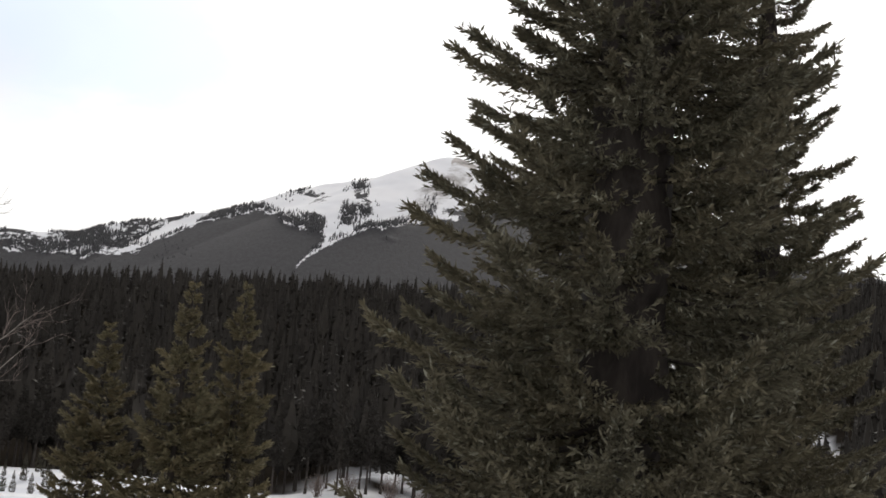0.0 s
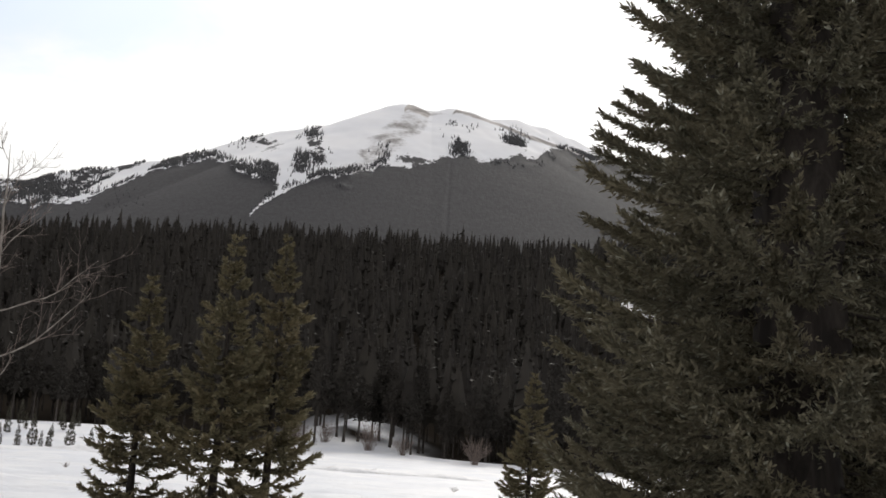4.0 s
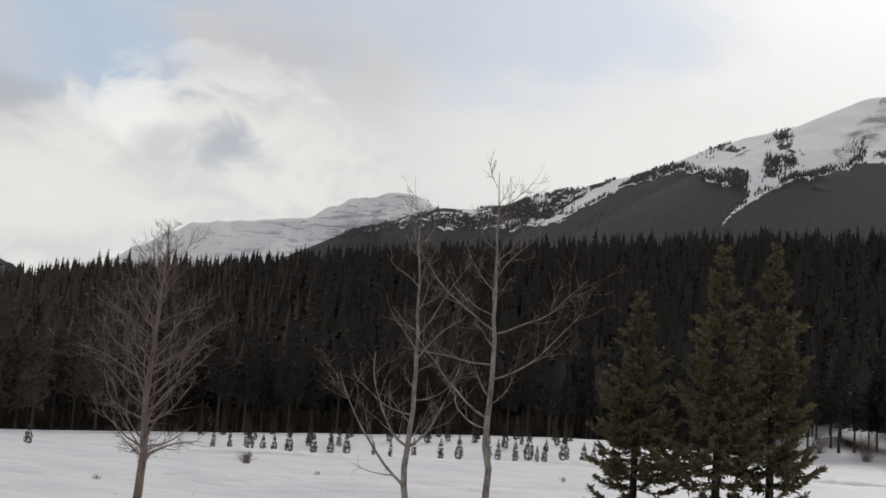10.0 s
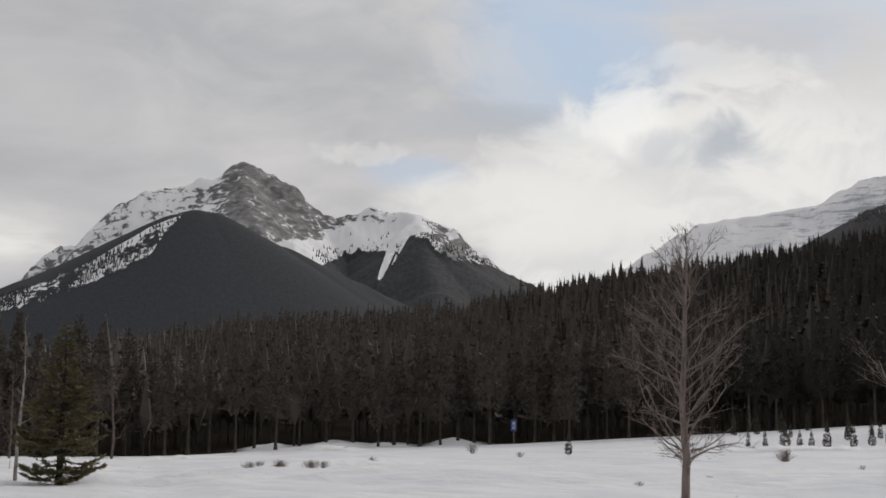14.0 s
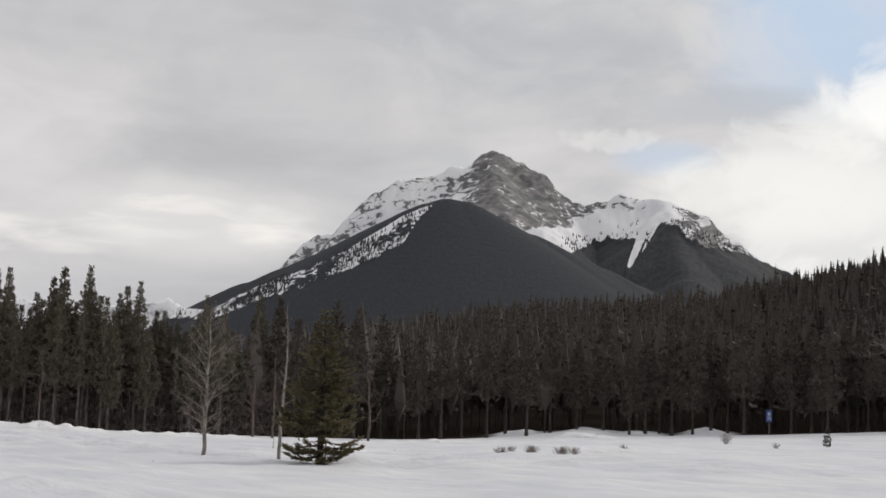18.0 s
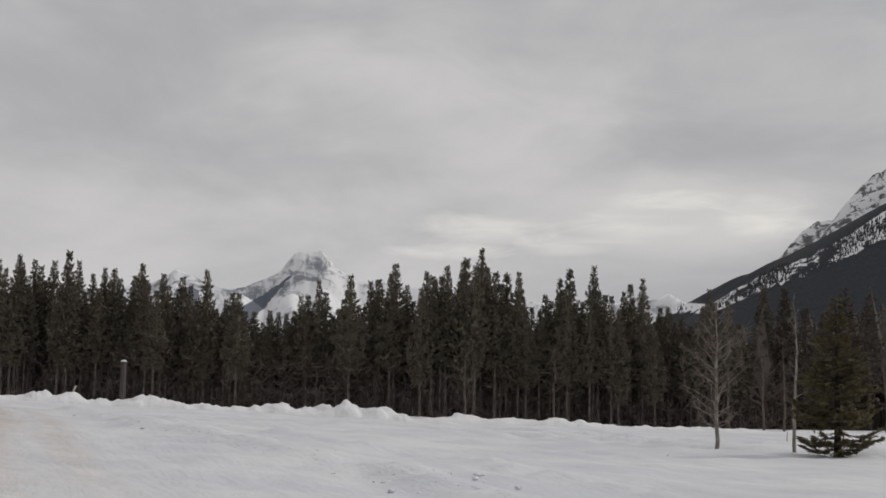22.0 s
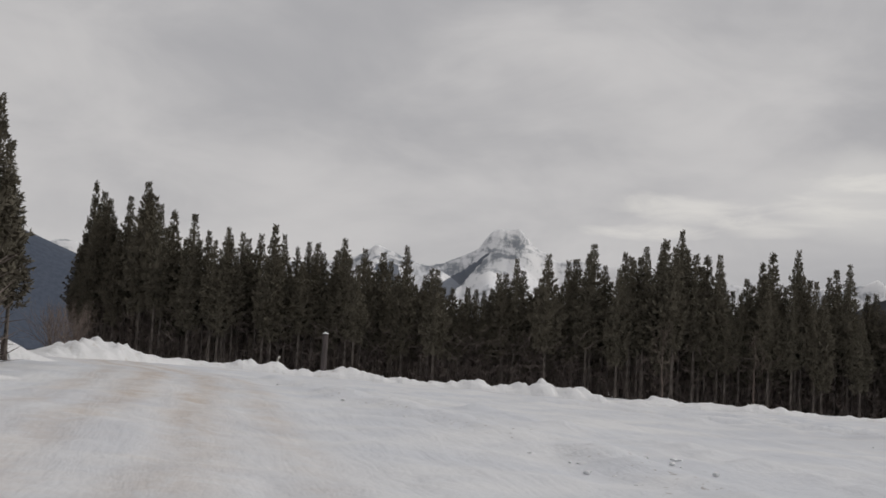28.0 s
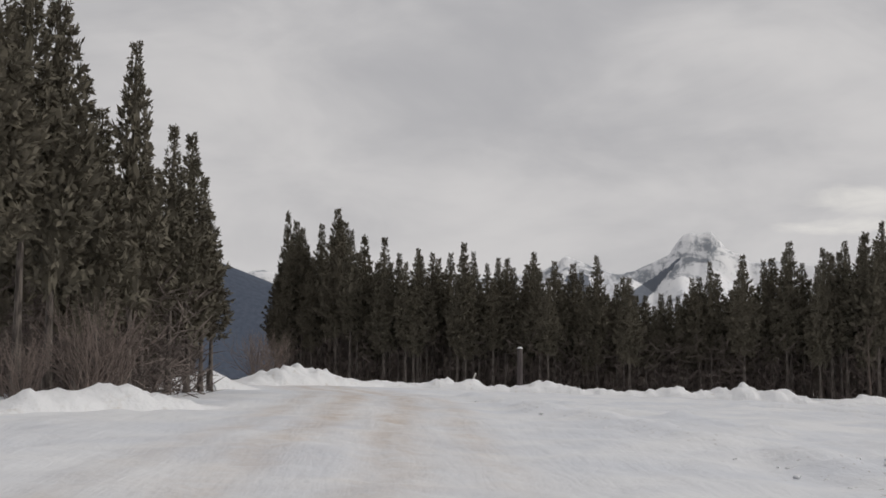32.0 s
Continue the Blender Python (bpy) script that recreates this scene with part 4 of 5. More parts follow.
# three spruces that stand together, a fourth beyond the great one and one by the saplings
mid = conifer(np.random.default_rng(5), 6.6, 1.35, 0.25, 180, 40, 9, (0.14, 0.038), slim_shape, 0.20, 0.20, ragged=0.5, jitter=0.30)
trio = near_tree("spruce", mid, on_land(7.55, 31.6), "green-brown spruce in a tight group of three", "tree", "spruces", M_RUST)
trio.scale = (1.15, 1.15, tip_at(7.55, 31.6, 9.85) / 6.6)
for bearing, dist, rise, wide, turn, label in (
        (5.45, 32.6, 10.0, 1.15, 110, ""), (10.8, 32.4, 7.85, 1.1, 220, ""),
        (-5.2, 38.0, 5.2, 0.85, 40, "small dark spruce beyond the tall one"), (55.4, 47.0, 4.9, 1.35, 75, "bushy dark spruce beside the saplings")):
    c = copy_thing(trio, pose(*on_land(bearing, dist), 0, 0, turn))
    c.scale = (wide, wide, tip_at(bearing, dist, rise) / 6.6)
    tagged(c, label)


def bare_tree(rng, height, spread, low, density, thick, dense=False, hair=0.0052, upright=0.0, low_limb=False):
    """A leafless tree: trunk, limbs one by one that sweep upwards, and fine twigs."""
    n = 18
    z = np.linspace(0, 1, n)
    wander = np.cumsum(rng.normal(0, 0.0045, (n, 2)), 0) * height
    wander -= wander[:1]
    spine = np.stack([wander[:, 0], wander[:, 1], z * height], 1)
    spine[0, 2] -= 0.2
    trunk = tube(spine, thick * (1 - z) ** 0.85 + 0.004, 8)
    limbs, twigs = [], []

    def grow(base, way, length, radius, level, curl=0.09):
        steps = (10, 6, 5, 4)[level]
        p, d = [np.array(base)], np.array(way) / np.linalg.norm(way)
        for i in range(steps - 1):
            d = d + rng.normal(0, (0.10, 0.15, 0.17, 0.18)[level], 3) + [0, 0, curl]
            d /= np.linalg.norm(d)
            p.append(p[-1] + d * length / (steps - 1))
        r = np.maximum(radius * np.linspace(1, 0.22, steps), hair * 0.45)
        (limbs if level == 0 else twigs).append(tube(p, r, 5 if level == 0 else 3))
        if level >= (3 if dense else 2):
            return
        for i in range(int(density * (1.0, 0.75, 0.45)[level] * rng.uniform(0.7, 1.3) * (0.5 + 0.5 * min(1, length / spread)))):
            k = min(int(rng.uniform(0.15, 1.0) * (steps - 1)), steps - 2)
            ahead = p[k + 1] - p[k]
            ahead /= np.linalg.norm(ahead)
            side = rng.normal(0, 1, 3)
            side -= ahead * (side @ ahead)
            side /= np.linalg.norm(side) + 1e-6
            grow(p[k], ahead * rng.uniform(0.6, 1.0) + side * rng.uniform(0.5, 0.9) + [0, 0, 0.12], length * rng.uniform(0.28, 0.50), max(radius * (1 - 0.6 * k / steps) * 0.5, hair), level + 1, 0.06)

    count = int(height * (9.0 if dense else 2.7))
    for i in range(count):
        s = low + (0.97 - low) * ((i + rng.uniform(0, 1)) / count) ** (1.25 if dense else 1.0)
        k = s * (n - 1)
        q = spine[int(k)] + (spine[min(int(k) + 1, n - 1)] - spine[int(k)]) * (k % 1)
        a = i * 2.4 + rng.normal(0, 0.6)
        rel = (s - low) / (1 - low)
        if dense:
            up, long = upright + rng.uniform(-0.10, 0.35) + 0.8 * rel, spread * (0.55 + 0.6 * math.sin(min(1.0, rel * 1.7) * 1.6)) * (1 - rel) ** 0.55 * rng.uniform(0.75, 1.1)
        else:
            up, long = upright + rng.uniform(-0.35, 0.45) + 0.5 * rel, spread * (1.0 - 0.66 * rel ** 1.3) * rng.choice([0.45, 0.8, 1.25]) * rng.uniform(0.85, 1.1)
        grow(q, (math.cos(a), math.sin(a), up), long, (thick * 0.24 * (1 - s) ** 0.6 + 0.006) * (0.6 + 0.5 * long / spread), 0, 0.05 if dense else 0.085)
    if low_limb:
        grow(spine[2], (-0.90, -0.34, 0.75), spread * 1.25, thick * 0.48, 0, 0.05)
        grow(spine[4], (-0.80, -0.5, 0.35), spread * 1.0, thick * 0.42, 0, 0.16)
        grow(spine[4], (0.85, 0.4, 0.55), spread * 1.0, thick * 0.38, 0, 0.10)
    return trunk, limbs, twigs


def bare_thing(data, place, label, turn=0.0):
    t = thing("bare_tree", place, label, "tree", "bare trees", turn=turn)
    trunk, limbs, twigs = data
    far = place[0] ** 2 + place[1] ** 2 > 55 ** 2
    wood = M_FAR_TWIG if far else M_TWIG if 'bushy' in label else M_ASPEN
    part("trunk", mesh_of("trunk", *trunk, wood), t)
    for limb in limbs:
        part("limb", mesh_of("limb", *limb, wood), t)
    tagged(part("twigs", mesh_of("twigs", *joined(twigs), M_FAR_TWIG if far else M_TWIG), t), kind="stuff")
    return t


for bearing, dist, seed, rise, spread, low, density, thick, dense, label in (
        (16.78, 29.6, 3, 12.5, 2.5, 0.26, 9, 0.080, False, "slender leafless aspen with a pale trunk"),
        (19.85, 31.6, 8, 11.0, 2.4, 0.24, 9, 0.080, False, "leafless aspen with spreading pale limbs"),
        (30.6, 26.6, 4, 9.2, 2.0, 0.19, 9, 0.085, True, "bushy leafless tree with a round twiggy crown"),
        (60.1, 52.0, 6, 4.8, 2.0, 0.13, 7, 0.075, True, "young leafless sapling by the snow bank"),
        (57.05, 50.0, 9, 5.1, 0.7, 0.35, 4, 0.065, False, "thin upright leafless sapling beside a spruce"),
        (58.1, 96.0, 13, 3.6, 1.6, 0.2, 5, 0.09, False, "leafless tree before the dark forest"),
        (57.3, 98.0, 15, 3.4, 1.6, 0.2, 5, 0.09, False, "leafless tree before the dark forest"),
        (53.4, 98.0, 12, 3.7, 2.2, 0.2, 6, 0.10, False, "leafless tree before the dark forest"),
        (70.2, 99.0, 14, 2.9, 2.6, 0.1, 6, 0.08, False, "leafless shrub before the dark forest"),
        (66.5, 101.0, 16, 3.0, 1.6, 0.2, 5, 0.08, False, "leafless tree before the dark forest")):
    bare_thing(bare_tree(np.random.default_rng(seed), tip_at(bearing, dist, rise), spread, low, density, thick, dense, (0.0036 if seed == 4 else 0.0052) * max(1.0, dist / 34), 0.5 if dist == 50 else 0.25, seed == 8), on_land(bearing, dist), label, 0 if seed == 8 else seed * 40)


# lodgepole pines along the forest's edge
def pine_set(seed, tall, reach, first, stand):
    size = (230, 7, 5, (0.36, 0.135)) if stand == 2 else (130, 5, 4, (0.46, 0.18))
    # stand 0 stays dark, 1 and 2 take the haze-lightened needles
    needles, wood = ((M_WOODS, M_WOODS_BARK), (M_WOODS_MID, M_WOODS_BARK), (M_PINE, M_PINE_BARK))[stand]
    return conifer_meshes(conifer(np.random.default_rng(seed), tall, reach, first, *size, pine_shape, 0.14, 0.22, 0.0, 0.40, 0.60, 0.45), needles, wood,
                          heart(np.random.default_rng(seed + 9), tall, first, reach, pine_shape, 0.32))


PINE_SIZES = ((11.5, 2.0, 0.30), (10.0, 1.9, 0.24), (12.5, 2.1, 0.36), (9.0, 1.8, 0.20), (13.0, 1.9, 0.34), (11.0, 2.2, 0.28))
pine_sets = {stand: [pine_set(40 + i, tall, reach, tall * low, stand) for i, (tall, reach, low) in enumerate(PINE_SIZES)] for stand in (0, 1, 2)}
pine_heads = {}


def pine(bearing, dist, rise, label="tall lodgepole pine at the edge of the forest"):
    """A pine whose tip stands at that angle over the eye."""
    i, rich = int(RNG.integers(len(PINE_SIZES))), int(np.digitize(bearing, (31, 58)))
    p, turn = on_land(bearing, dist), float(RNG.uniform(0, 360))
    tall = tip_at(bearing, dist, rise) / PINE_SIZES[i][0]
    wide = float(RNG.uniform(0.72, 1.02)) * min(tall, 1.3) ** 0.5
    if (i, rich) not in pine_heads:
        c = pine_heads[i, rich] = tree_thing("pine", pine_sets[rich][i], p, label, "tree", "pines at the forest edge", turn)
    else:
        c = copy_thing(pine_heads[i, rich], pose(*p, 0, 0, turn))
    c.scale = (wide, wide, tall)
    c["label"] = label


def top(b):
    """The angle at which the tree tops of the nearer forest stand, by bearing."""
    return ramp(b, (-20, 5.6), (40, 5.0), (53, 4.6), (60, 4.9), (62.3, 4.6), (64.9, 6.0), (66.8, 5.2), (69.5, 6.6), (71.3, 6.1), (73.1, 5.9), (75, 5.6), (78.5, 4.7), (80.9, 5.5), (83.5, 5.7), (86.4, 6.1), (89, 6.2), (91.6, 7.4), (93.7, 7.3), (94.3, 6.2))


# the trees that stand out against the sky
for b, rise in ((60.2, 5.3), (62.9, 5.7), (63.4, 5.5), (64.9, 6.25), (65.9, 6.1), (66.3, 5.7), (68.0, 5.95), (68.5, 5.9), (69.55, 6.95), (70.2, 6.5), (71.0, 6.2), (71.6, 5.8), (73.15, 6.2), (75.0, 5.7), (76.3, 5.5), (80.9, 5.8), (83.5, 5.95), (84.6, 5.7), (86.4, 6.3), (88.3, 6.1), (89.7, 6.5), (91.65, 7.7), (92.3, 7.0), (93.7, 7.5), (93.2, 6.8)):
    pine(b, float(edge(b)) + float(RNG.uniform(0, 3)), rise)
b = 59.0
while b < 94.2:
    pine(b, float(edge(b)) + float(RNG.uniform(-1, 7)), float(top(b)) * float(RNG.uniform(0.74, 1.0)))
    b += float(RNG.uniform(0.20, 0.36))
b = -14.0
while b < 59:
    pine(b, float(edge(b)) + float(RNG.uniform(-1, 7)), float(top(b)) * float(RNG.uniform(0.8, 1.15)))
    b += float(RNG.uniform(0.3, 0.6) if -0.5 < b < 5.5 else RNG.uniform(0.6, 1.1))
for b, dist, rise in ((105.6, 45, 17.5), (104.4, 47, 18.0), (103.2, 48, 16.5), (102.1, 52, 12.6), (101.4, 50, 11.4), (100.1, 52, 14.1), (99.6, 56, 9.8), (98.5, 57, 10.8), (97.75, 59, 10.5), (97.2, 60, 8.8), (107, 46, 18.5), (101.0, 60, 9.5), (103, 58, 13.0), (99, 64, 9.0), (96.8, 61, 6.3), (105.0, 55, 15.0)):
    pine(b, dist, rise, "tall dark pine beside the sanded track")


for k in range(34):
    b = float(RNG.uniform(97.6, 109))
    pine(b, float(RNG.uniform(60, 95)), float(ramp(b, (97, 6.8), (99, 8.2), (101, 9.5), (104, 13), (109, 15))) * float(RNG.uniform(0.7, 1.0)), "tall dark pine in the wood beside the track")


def woods():
    """The rest of the forest, too many to count: simple pines over the hill and behind the edge."""
    rng = np.random.default_rng(77)
    n = 21500
    b, r = rng.uniform(-32, 112, n), np.sqrt(rng.uniform(112 ** 2, 420 ** 2, n))
    keep = (r > edge(b) + 4) & ((hill_height(b) > 3) | (r < 260)) & ((b < 93.6) | (b > 97.5)) & (rng.uniform(0, 1, n) < np.where(r < 150, 1.0, np.where(b > 63, 0.8, 0.62)))
    keep &= ~((np.abs(b - 2.5) < 2.8) & (r < 152) & (rng.uniform(0, 1, n) < 0.25))
    b, r = b[keep], r[keep]
    x, y = -np.sin(np.radians(b)) * r, np.cos(np.radians(b)) * r
    z, tall = land(x, y), rng.uniform(7.2, 11.0, len(b)) * (1 + 0.16 * (rng.uniform(0, 1, len(b)) > 0.93))
    tall = np.where(b > 60, np.minimum(tall, (EYE + r * np.tan(np.radians(top(b) * 0.93)) - z) * np.minimum(1, 110 / r) * rng.uniform(0.8, 1.0, len(b))), tall)
    foot, head = np.degrees(np.arctan2(z - EYE, r)), np.degrees(np.arctan2(z + tall - EYE, r))
    bare = (np.abs(b + 12.2) < 3.9) & (foot < cutting(b) + 0.2) & (head > cutting(b) - 0.05) & (rng.uniform(0, 1, len(b)) < 0.95)
    for b0, wide, high in OPENINGS:
        bare |= (np.abs(b - b0) < wide) & (r < edge(b) + 13) & (rng.uniform(0, 1, len(b)) < 0.6)
    b, r, x, y, z, tall = (q[~bare] for q in (b, r, x, y, z, tall))
    base, way, long, wide = [], [], [], []
    m = 26
    clear = np.where(r < 160, 0.26, 0.10)
    for k in range(m):
        s = ((k + 0.5) / m) ** 0.85
        a = rng.uniform(0, 2 * np.pi, len(b))
        h = tall * (clear + (1 - clear) * s)
        rad = tall * 0.165 * (1 - s) ** 0.85 * min(1.0, 0.5 + 1.6 * s) * rng.uniform(0.8, 1.25, len(b)) + 0.09
        base.append(np.stack([x, y, z + h], 1))
        way.append(np.stack([np.cos(a), np.sin(a), rng.uniform(-0.65, 0.1, len(b))], 1))
        long.append(rad * rng.uniform(1.0, 1.4, len(b)))
        wide.append(0.60 * rad + 0.09)
    crowns = blades(np.concatenate(base), np.concatenate(way), np.concatenate(long), np.concatenate(wide), rng)
    # the dense inside of each crown: a five-sided spindle
    a = np.arange(5) * 1.2566
    ring = np.stack([np.cos(a), np.sin(a)], 1)[None] * (0.105 * tall * rng.uniform(0.8, 1.2, len(b)))[:, None, None]
    waist = np.concatenate([np.stack([x, y], 1)[:, None] + ring, np.repeat((z + (clear + 0.18) * tall)[:, None, None], 5, 1) + rng.normal(0, 0.3, (len(b), 5, 1))], 2)
    ends = np.stack([np.stack([x, y, z + 0.97 * tall], 1), np.stack([x, y, z + (clear - 0.06) * tall], 1)], 1)
    k = np.arange(len(b))[:, None] * 7
    f = np.concatenate([np.concatenate([k + [i, (i + 1) % 5, 5], k + [(i + 1) % 5, i, 6]]) for i in range(5)])
    crowns = joined([crowns, (np.concatenate([waist, ends], 1).reshape(-1, 3), f)])
    # trunks: three-sided spikes
    a = np.arange(3) * 2.094
    ring = np.stack([np.cos(a), np.sin(a)], 1)[None] * (0.013 * tall)[:, None, None]
    foot = np.concatenate([np.stack([x, y], 1)[:, None] + ring, np.repeat((z - 0.2)[:, None, None], 3, 1)], 2)
    v = np.concatenate([foot, np.stack([x, y, z + 0.6 * tall], 1)[:, None]], 1)
    k = np.arange(len(b))[:, None] * 4
    f = np.concatenate([k + [0, 1, 3], k + [1, 2, 3], k + [2, 0, 3]])
    # needle colour goes from dark to hazed brown along the hill, with a ragged border
    stand = lambda q, mixed: np.digitize(np.degrees(np.arctan2(-q[:, 0], q[:, 1])) + 9.0 * mixed, (31, 58))
    mixed = rng.uniform(-1, 1, 4096)
    kind = lambda q: stand(q, mixed[(np.abs(q[:, 0] * 7.3 + q[:, 1] * 3.1)).astype(int) % 4096])
    side, low = kind(crowns[0][crowns[1][:, 0]]), kind(v.reshape(-1, 3)[f[:, 0]])
    for k, (label, needles, wood) in enumerate((("dense dark conifer forest over the hill", M_WOODS, M_WOODS_BARK), ("brownish conifer forest on the lower hill, haze lightening its colour", M_WOODS_MID, M_WOODS_BARK), ("brownish lodgepole pine forest on the flat, haze lightening its colour", M_STAND_FLAT, M_PINE_BARK))):
        t = thing("forest", (0, 0, 0), label, "forest", kind="stuff")
        for key, (verts, faces), material in (("crowns", (crowns[0], crowns[1][side == k]), needles), ("trunks", (v.reshape(-1, 3), f[low == k]), wood)):
            used, back = np.unique(faces, return_inverse=True)
            tagged(part(key, mesh_of(key, verts[used], back.reshape(faces.shape), material, False), t), kind="stuff")


woods()


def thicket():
    """Dead lower branches and bare brush at the foot of the pines, too fine to count; added to lighten the dark there.
    """
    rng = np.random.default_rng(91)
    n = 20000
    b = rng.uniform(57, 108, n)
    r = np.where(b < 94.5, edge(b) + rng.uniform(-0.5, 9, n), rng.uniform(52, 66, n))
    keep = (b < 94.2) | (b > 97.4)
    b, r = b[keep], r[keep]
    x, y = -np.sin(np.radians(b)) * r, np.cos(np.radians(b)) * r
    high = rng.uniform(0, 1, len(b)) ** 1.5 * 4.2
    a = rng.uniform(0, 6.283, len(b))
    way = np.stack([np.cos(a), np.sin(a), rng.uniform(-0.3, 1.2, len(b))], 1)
    t = thing("brush", (0, 0, 0), "grey-brown bare brush and dead twigs, added to lighten the dark under the pines", "brush", kind="stuff")
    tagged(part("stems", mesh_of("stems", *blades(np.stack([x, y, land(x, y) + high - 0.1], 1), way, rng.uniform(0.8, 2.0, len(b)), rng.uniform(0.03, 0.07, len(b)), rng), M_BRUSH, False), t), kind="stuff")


# twig colour carries the haze that lifts the dark under the pines
M_BRUSH = bark("lightened_dead_twigs", (0.20, 0.165, 0.15), (0.12, 0.098, 0.09), 3.0)
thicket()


# ---- snow banks, small trees, posts ----
def snow_heap(label, line, height, width, seed, lumps=0.5, close=False):
    """A ploughed bank of snow along (bearing, distance) points, lumpy and uneven."""
    p = np.array([polar(b, d)[:2] for b, d in line])
    run = np.concatenate([[0], np.cumsum(np.hypot(*np.diff(p, axis=0).T))])
    n = int(run[-1] / 0.22)
    s = np.linspace(0, run[-1], n)
    cx, cy = np.interp(s, run, p[:, 0]), np.interp(s, run, p[:, 1])
    tx, ty = np.gradient(cx), np.gradient(cy)
    l = np.hypot(tx, ty)
    u = np.linspace(-1, 1, 13)
    bearing = np.degrees(np.arctan2(-cx, cy))
    tall = height(bearing) * (1 + lumps * noise_field(s, 0 * s, 2.6, 4, seed))
    ends = np.minimum(1, np.minimum(s, run[-1] - s) / 2.5)
    tall = np.maximum(tall * ends, 0.02)
    x = cx[:, None] + (ty / l)[:, None] * u[None] * width
    y = cy[:, None] - (tx / l)[:, None] * u[None] * width
    z = land(x, y) + tall[:, None] * (1 - u[None] ** 2) ** 0.7 * (1 + 0.55 * noise_field(x, y, 0.8, 3, seed + 1)) + 0.42 * np.minimum(tall, 0.5)[:, None] * (np.abs(noise_field(x, y, 0.62, 3, seed + 2)) - 0.2) - 0.04 - 0.4 * np.abs(u[None]) ** 8
    i, j = np.meshgrid(np.arange(n - 1), np.arange(12), indexing="ij")
    q = np.stack([i * 13 + j, (i + 1) * 13 + j, (i + 1) * 13 + j + 1, i * 13 + j + 1], -1).reshape(-1, 4)
    ob = new("snow_bank", mesh_of("snow_bank", np.stack([x, y, z], -1).reshape(-1, 3), q, M_BANK))
    return tagged(ob, label, "snow bank", "snow banks")


snow_heap("long ploughed snow bank along the road's far edge", [(b, float(ramp(b, (48, 92), (60, 92), (75, 90), (90, 91), (96.5, 84)))) for b in range(48, 97, 2)],
          lambda b: ramp(b, (48, 0.12), (60, 0.20), (66, 0.30), (71.8, 0.34), (73.4, 0.70), (74.9, 0.95), (76.4, 0.42), (80, 0.40), (83, 0.55), (86.5, 0.70), (87.4, 0.55), (88.2, 0.22), (90.6, 0.30), (92, 0.65), (96, 0.80)), 1.9, 3)
snow_heap("low snow bank below the tall pines", [(b, 43.0 - (b - 97) * 0.35) for b in (96.6, 98, 100, 102, 104, 106, 109)], lambda b: ramp(b, (96, 0.40), (99, 0.42), (106, 0.30)), 1.3, 5)
snow_heap("mound of ploughed snow beside the track", [(95.2, 72), (96.2, 71), (97.6, 70), (99, 68)], lambda b: 0.6 + 0 * b, 2.2, 8)
snow_heap("mound of snow at the foot of the forest", [(43.2, 107), (44.2, 106), (45.0, 107), (46.0, 108)], lambda b: ramp(b, (43, 0.2), (44.5, 0.6), (46, 0.25)), 1.8, 9)
snow_heap("low windblown snow ridge across the field", [(b, 66.0) for b in range(34, 60, 3)], lambda b: 0.10 + 0 * b, 1.4, 12, 1.0)
snow_heap("low windblown snow ridge across the field", [(b, 88.0) for b in range(-4, 34, 3)], lambda b: 0.16 + 0 * b, 1.6, 14, 0.9)

# young spruces planted in rows on the bank
M_YOUNG = foliage("young_spruce_needles", (0.050, 0.048, 0.036), (0.098, 0.094, 0.068), (0.090, 0.080, 0.056))
young_data = conifer_meshes(conifer(np.random.default_rng(21), 2.1, 0.46, 0.06, 90, 9, 8, (0.11, 0.034), slim_shape, 0.06, 0.2), M_YOUNG, M_BARK)
young = None
rows = [(b, 91.5, size) for b, size in ((27.8, 0.8), (27.15, 0.85), (26.37, 1.15), (25.8, 0.75), (25.35, 0.8), (24.75, 1.05), (23.75, 0.95), (23.05, 0.85), (22.4, 1.1), (19.65, 0.85), (18.55, 0.9), (17.8, 1.1), (16.6, 1.15), (16.2, 0.95), (14.95, 1.35), (14.3, 0.8), (13.5, 1.3), (12.7, 0.9), (12.3, 0.8), (11.5, 0.9), (10.7, 1.0), (21.3, 0.6), (20.6, 0.7), (15.5, 0.9), (14.6, 0.7))]
rows += [(35.0, 84.0, 0.85)] + [(float(RNG.uniform(9.5, 29.5)), float(RNG.uniform(97, 106)), float(RNG.uniform(0.5, 1.3))) for k in range(34)]
for bearing, dist, size in rows:
    p = on_land(bearing, dist + float(RNG.uniform(-1.2, 1.2)))
    if young is None:
        young = tree_thing("young_spruce", young_data, p, "young spruce planted in the snow", "tree", "young spruces")
        c = young
    else:
        c = copy_thing(young, pose(*p, 0, 0, float(RNG.uniform(0, 360))))
    wide = size * float(RNG.uniform(0.50, 0.72))
    c.scale = (wide, wide, size * 0.70)
    if dist > 95:
        tagged(c, "young self-sown spruce before the forest")


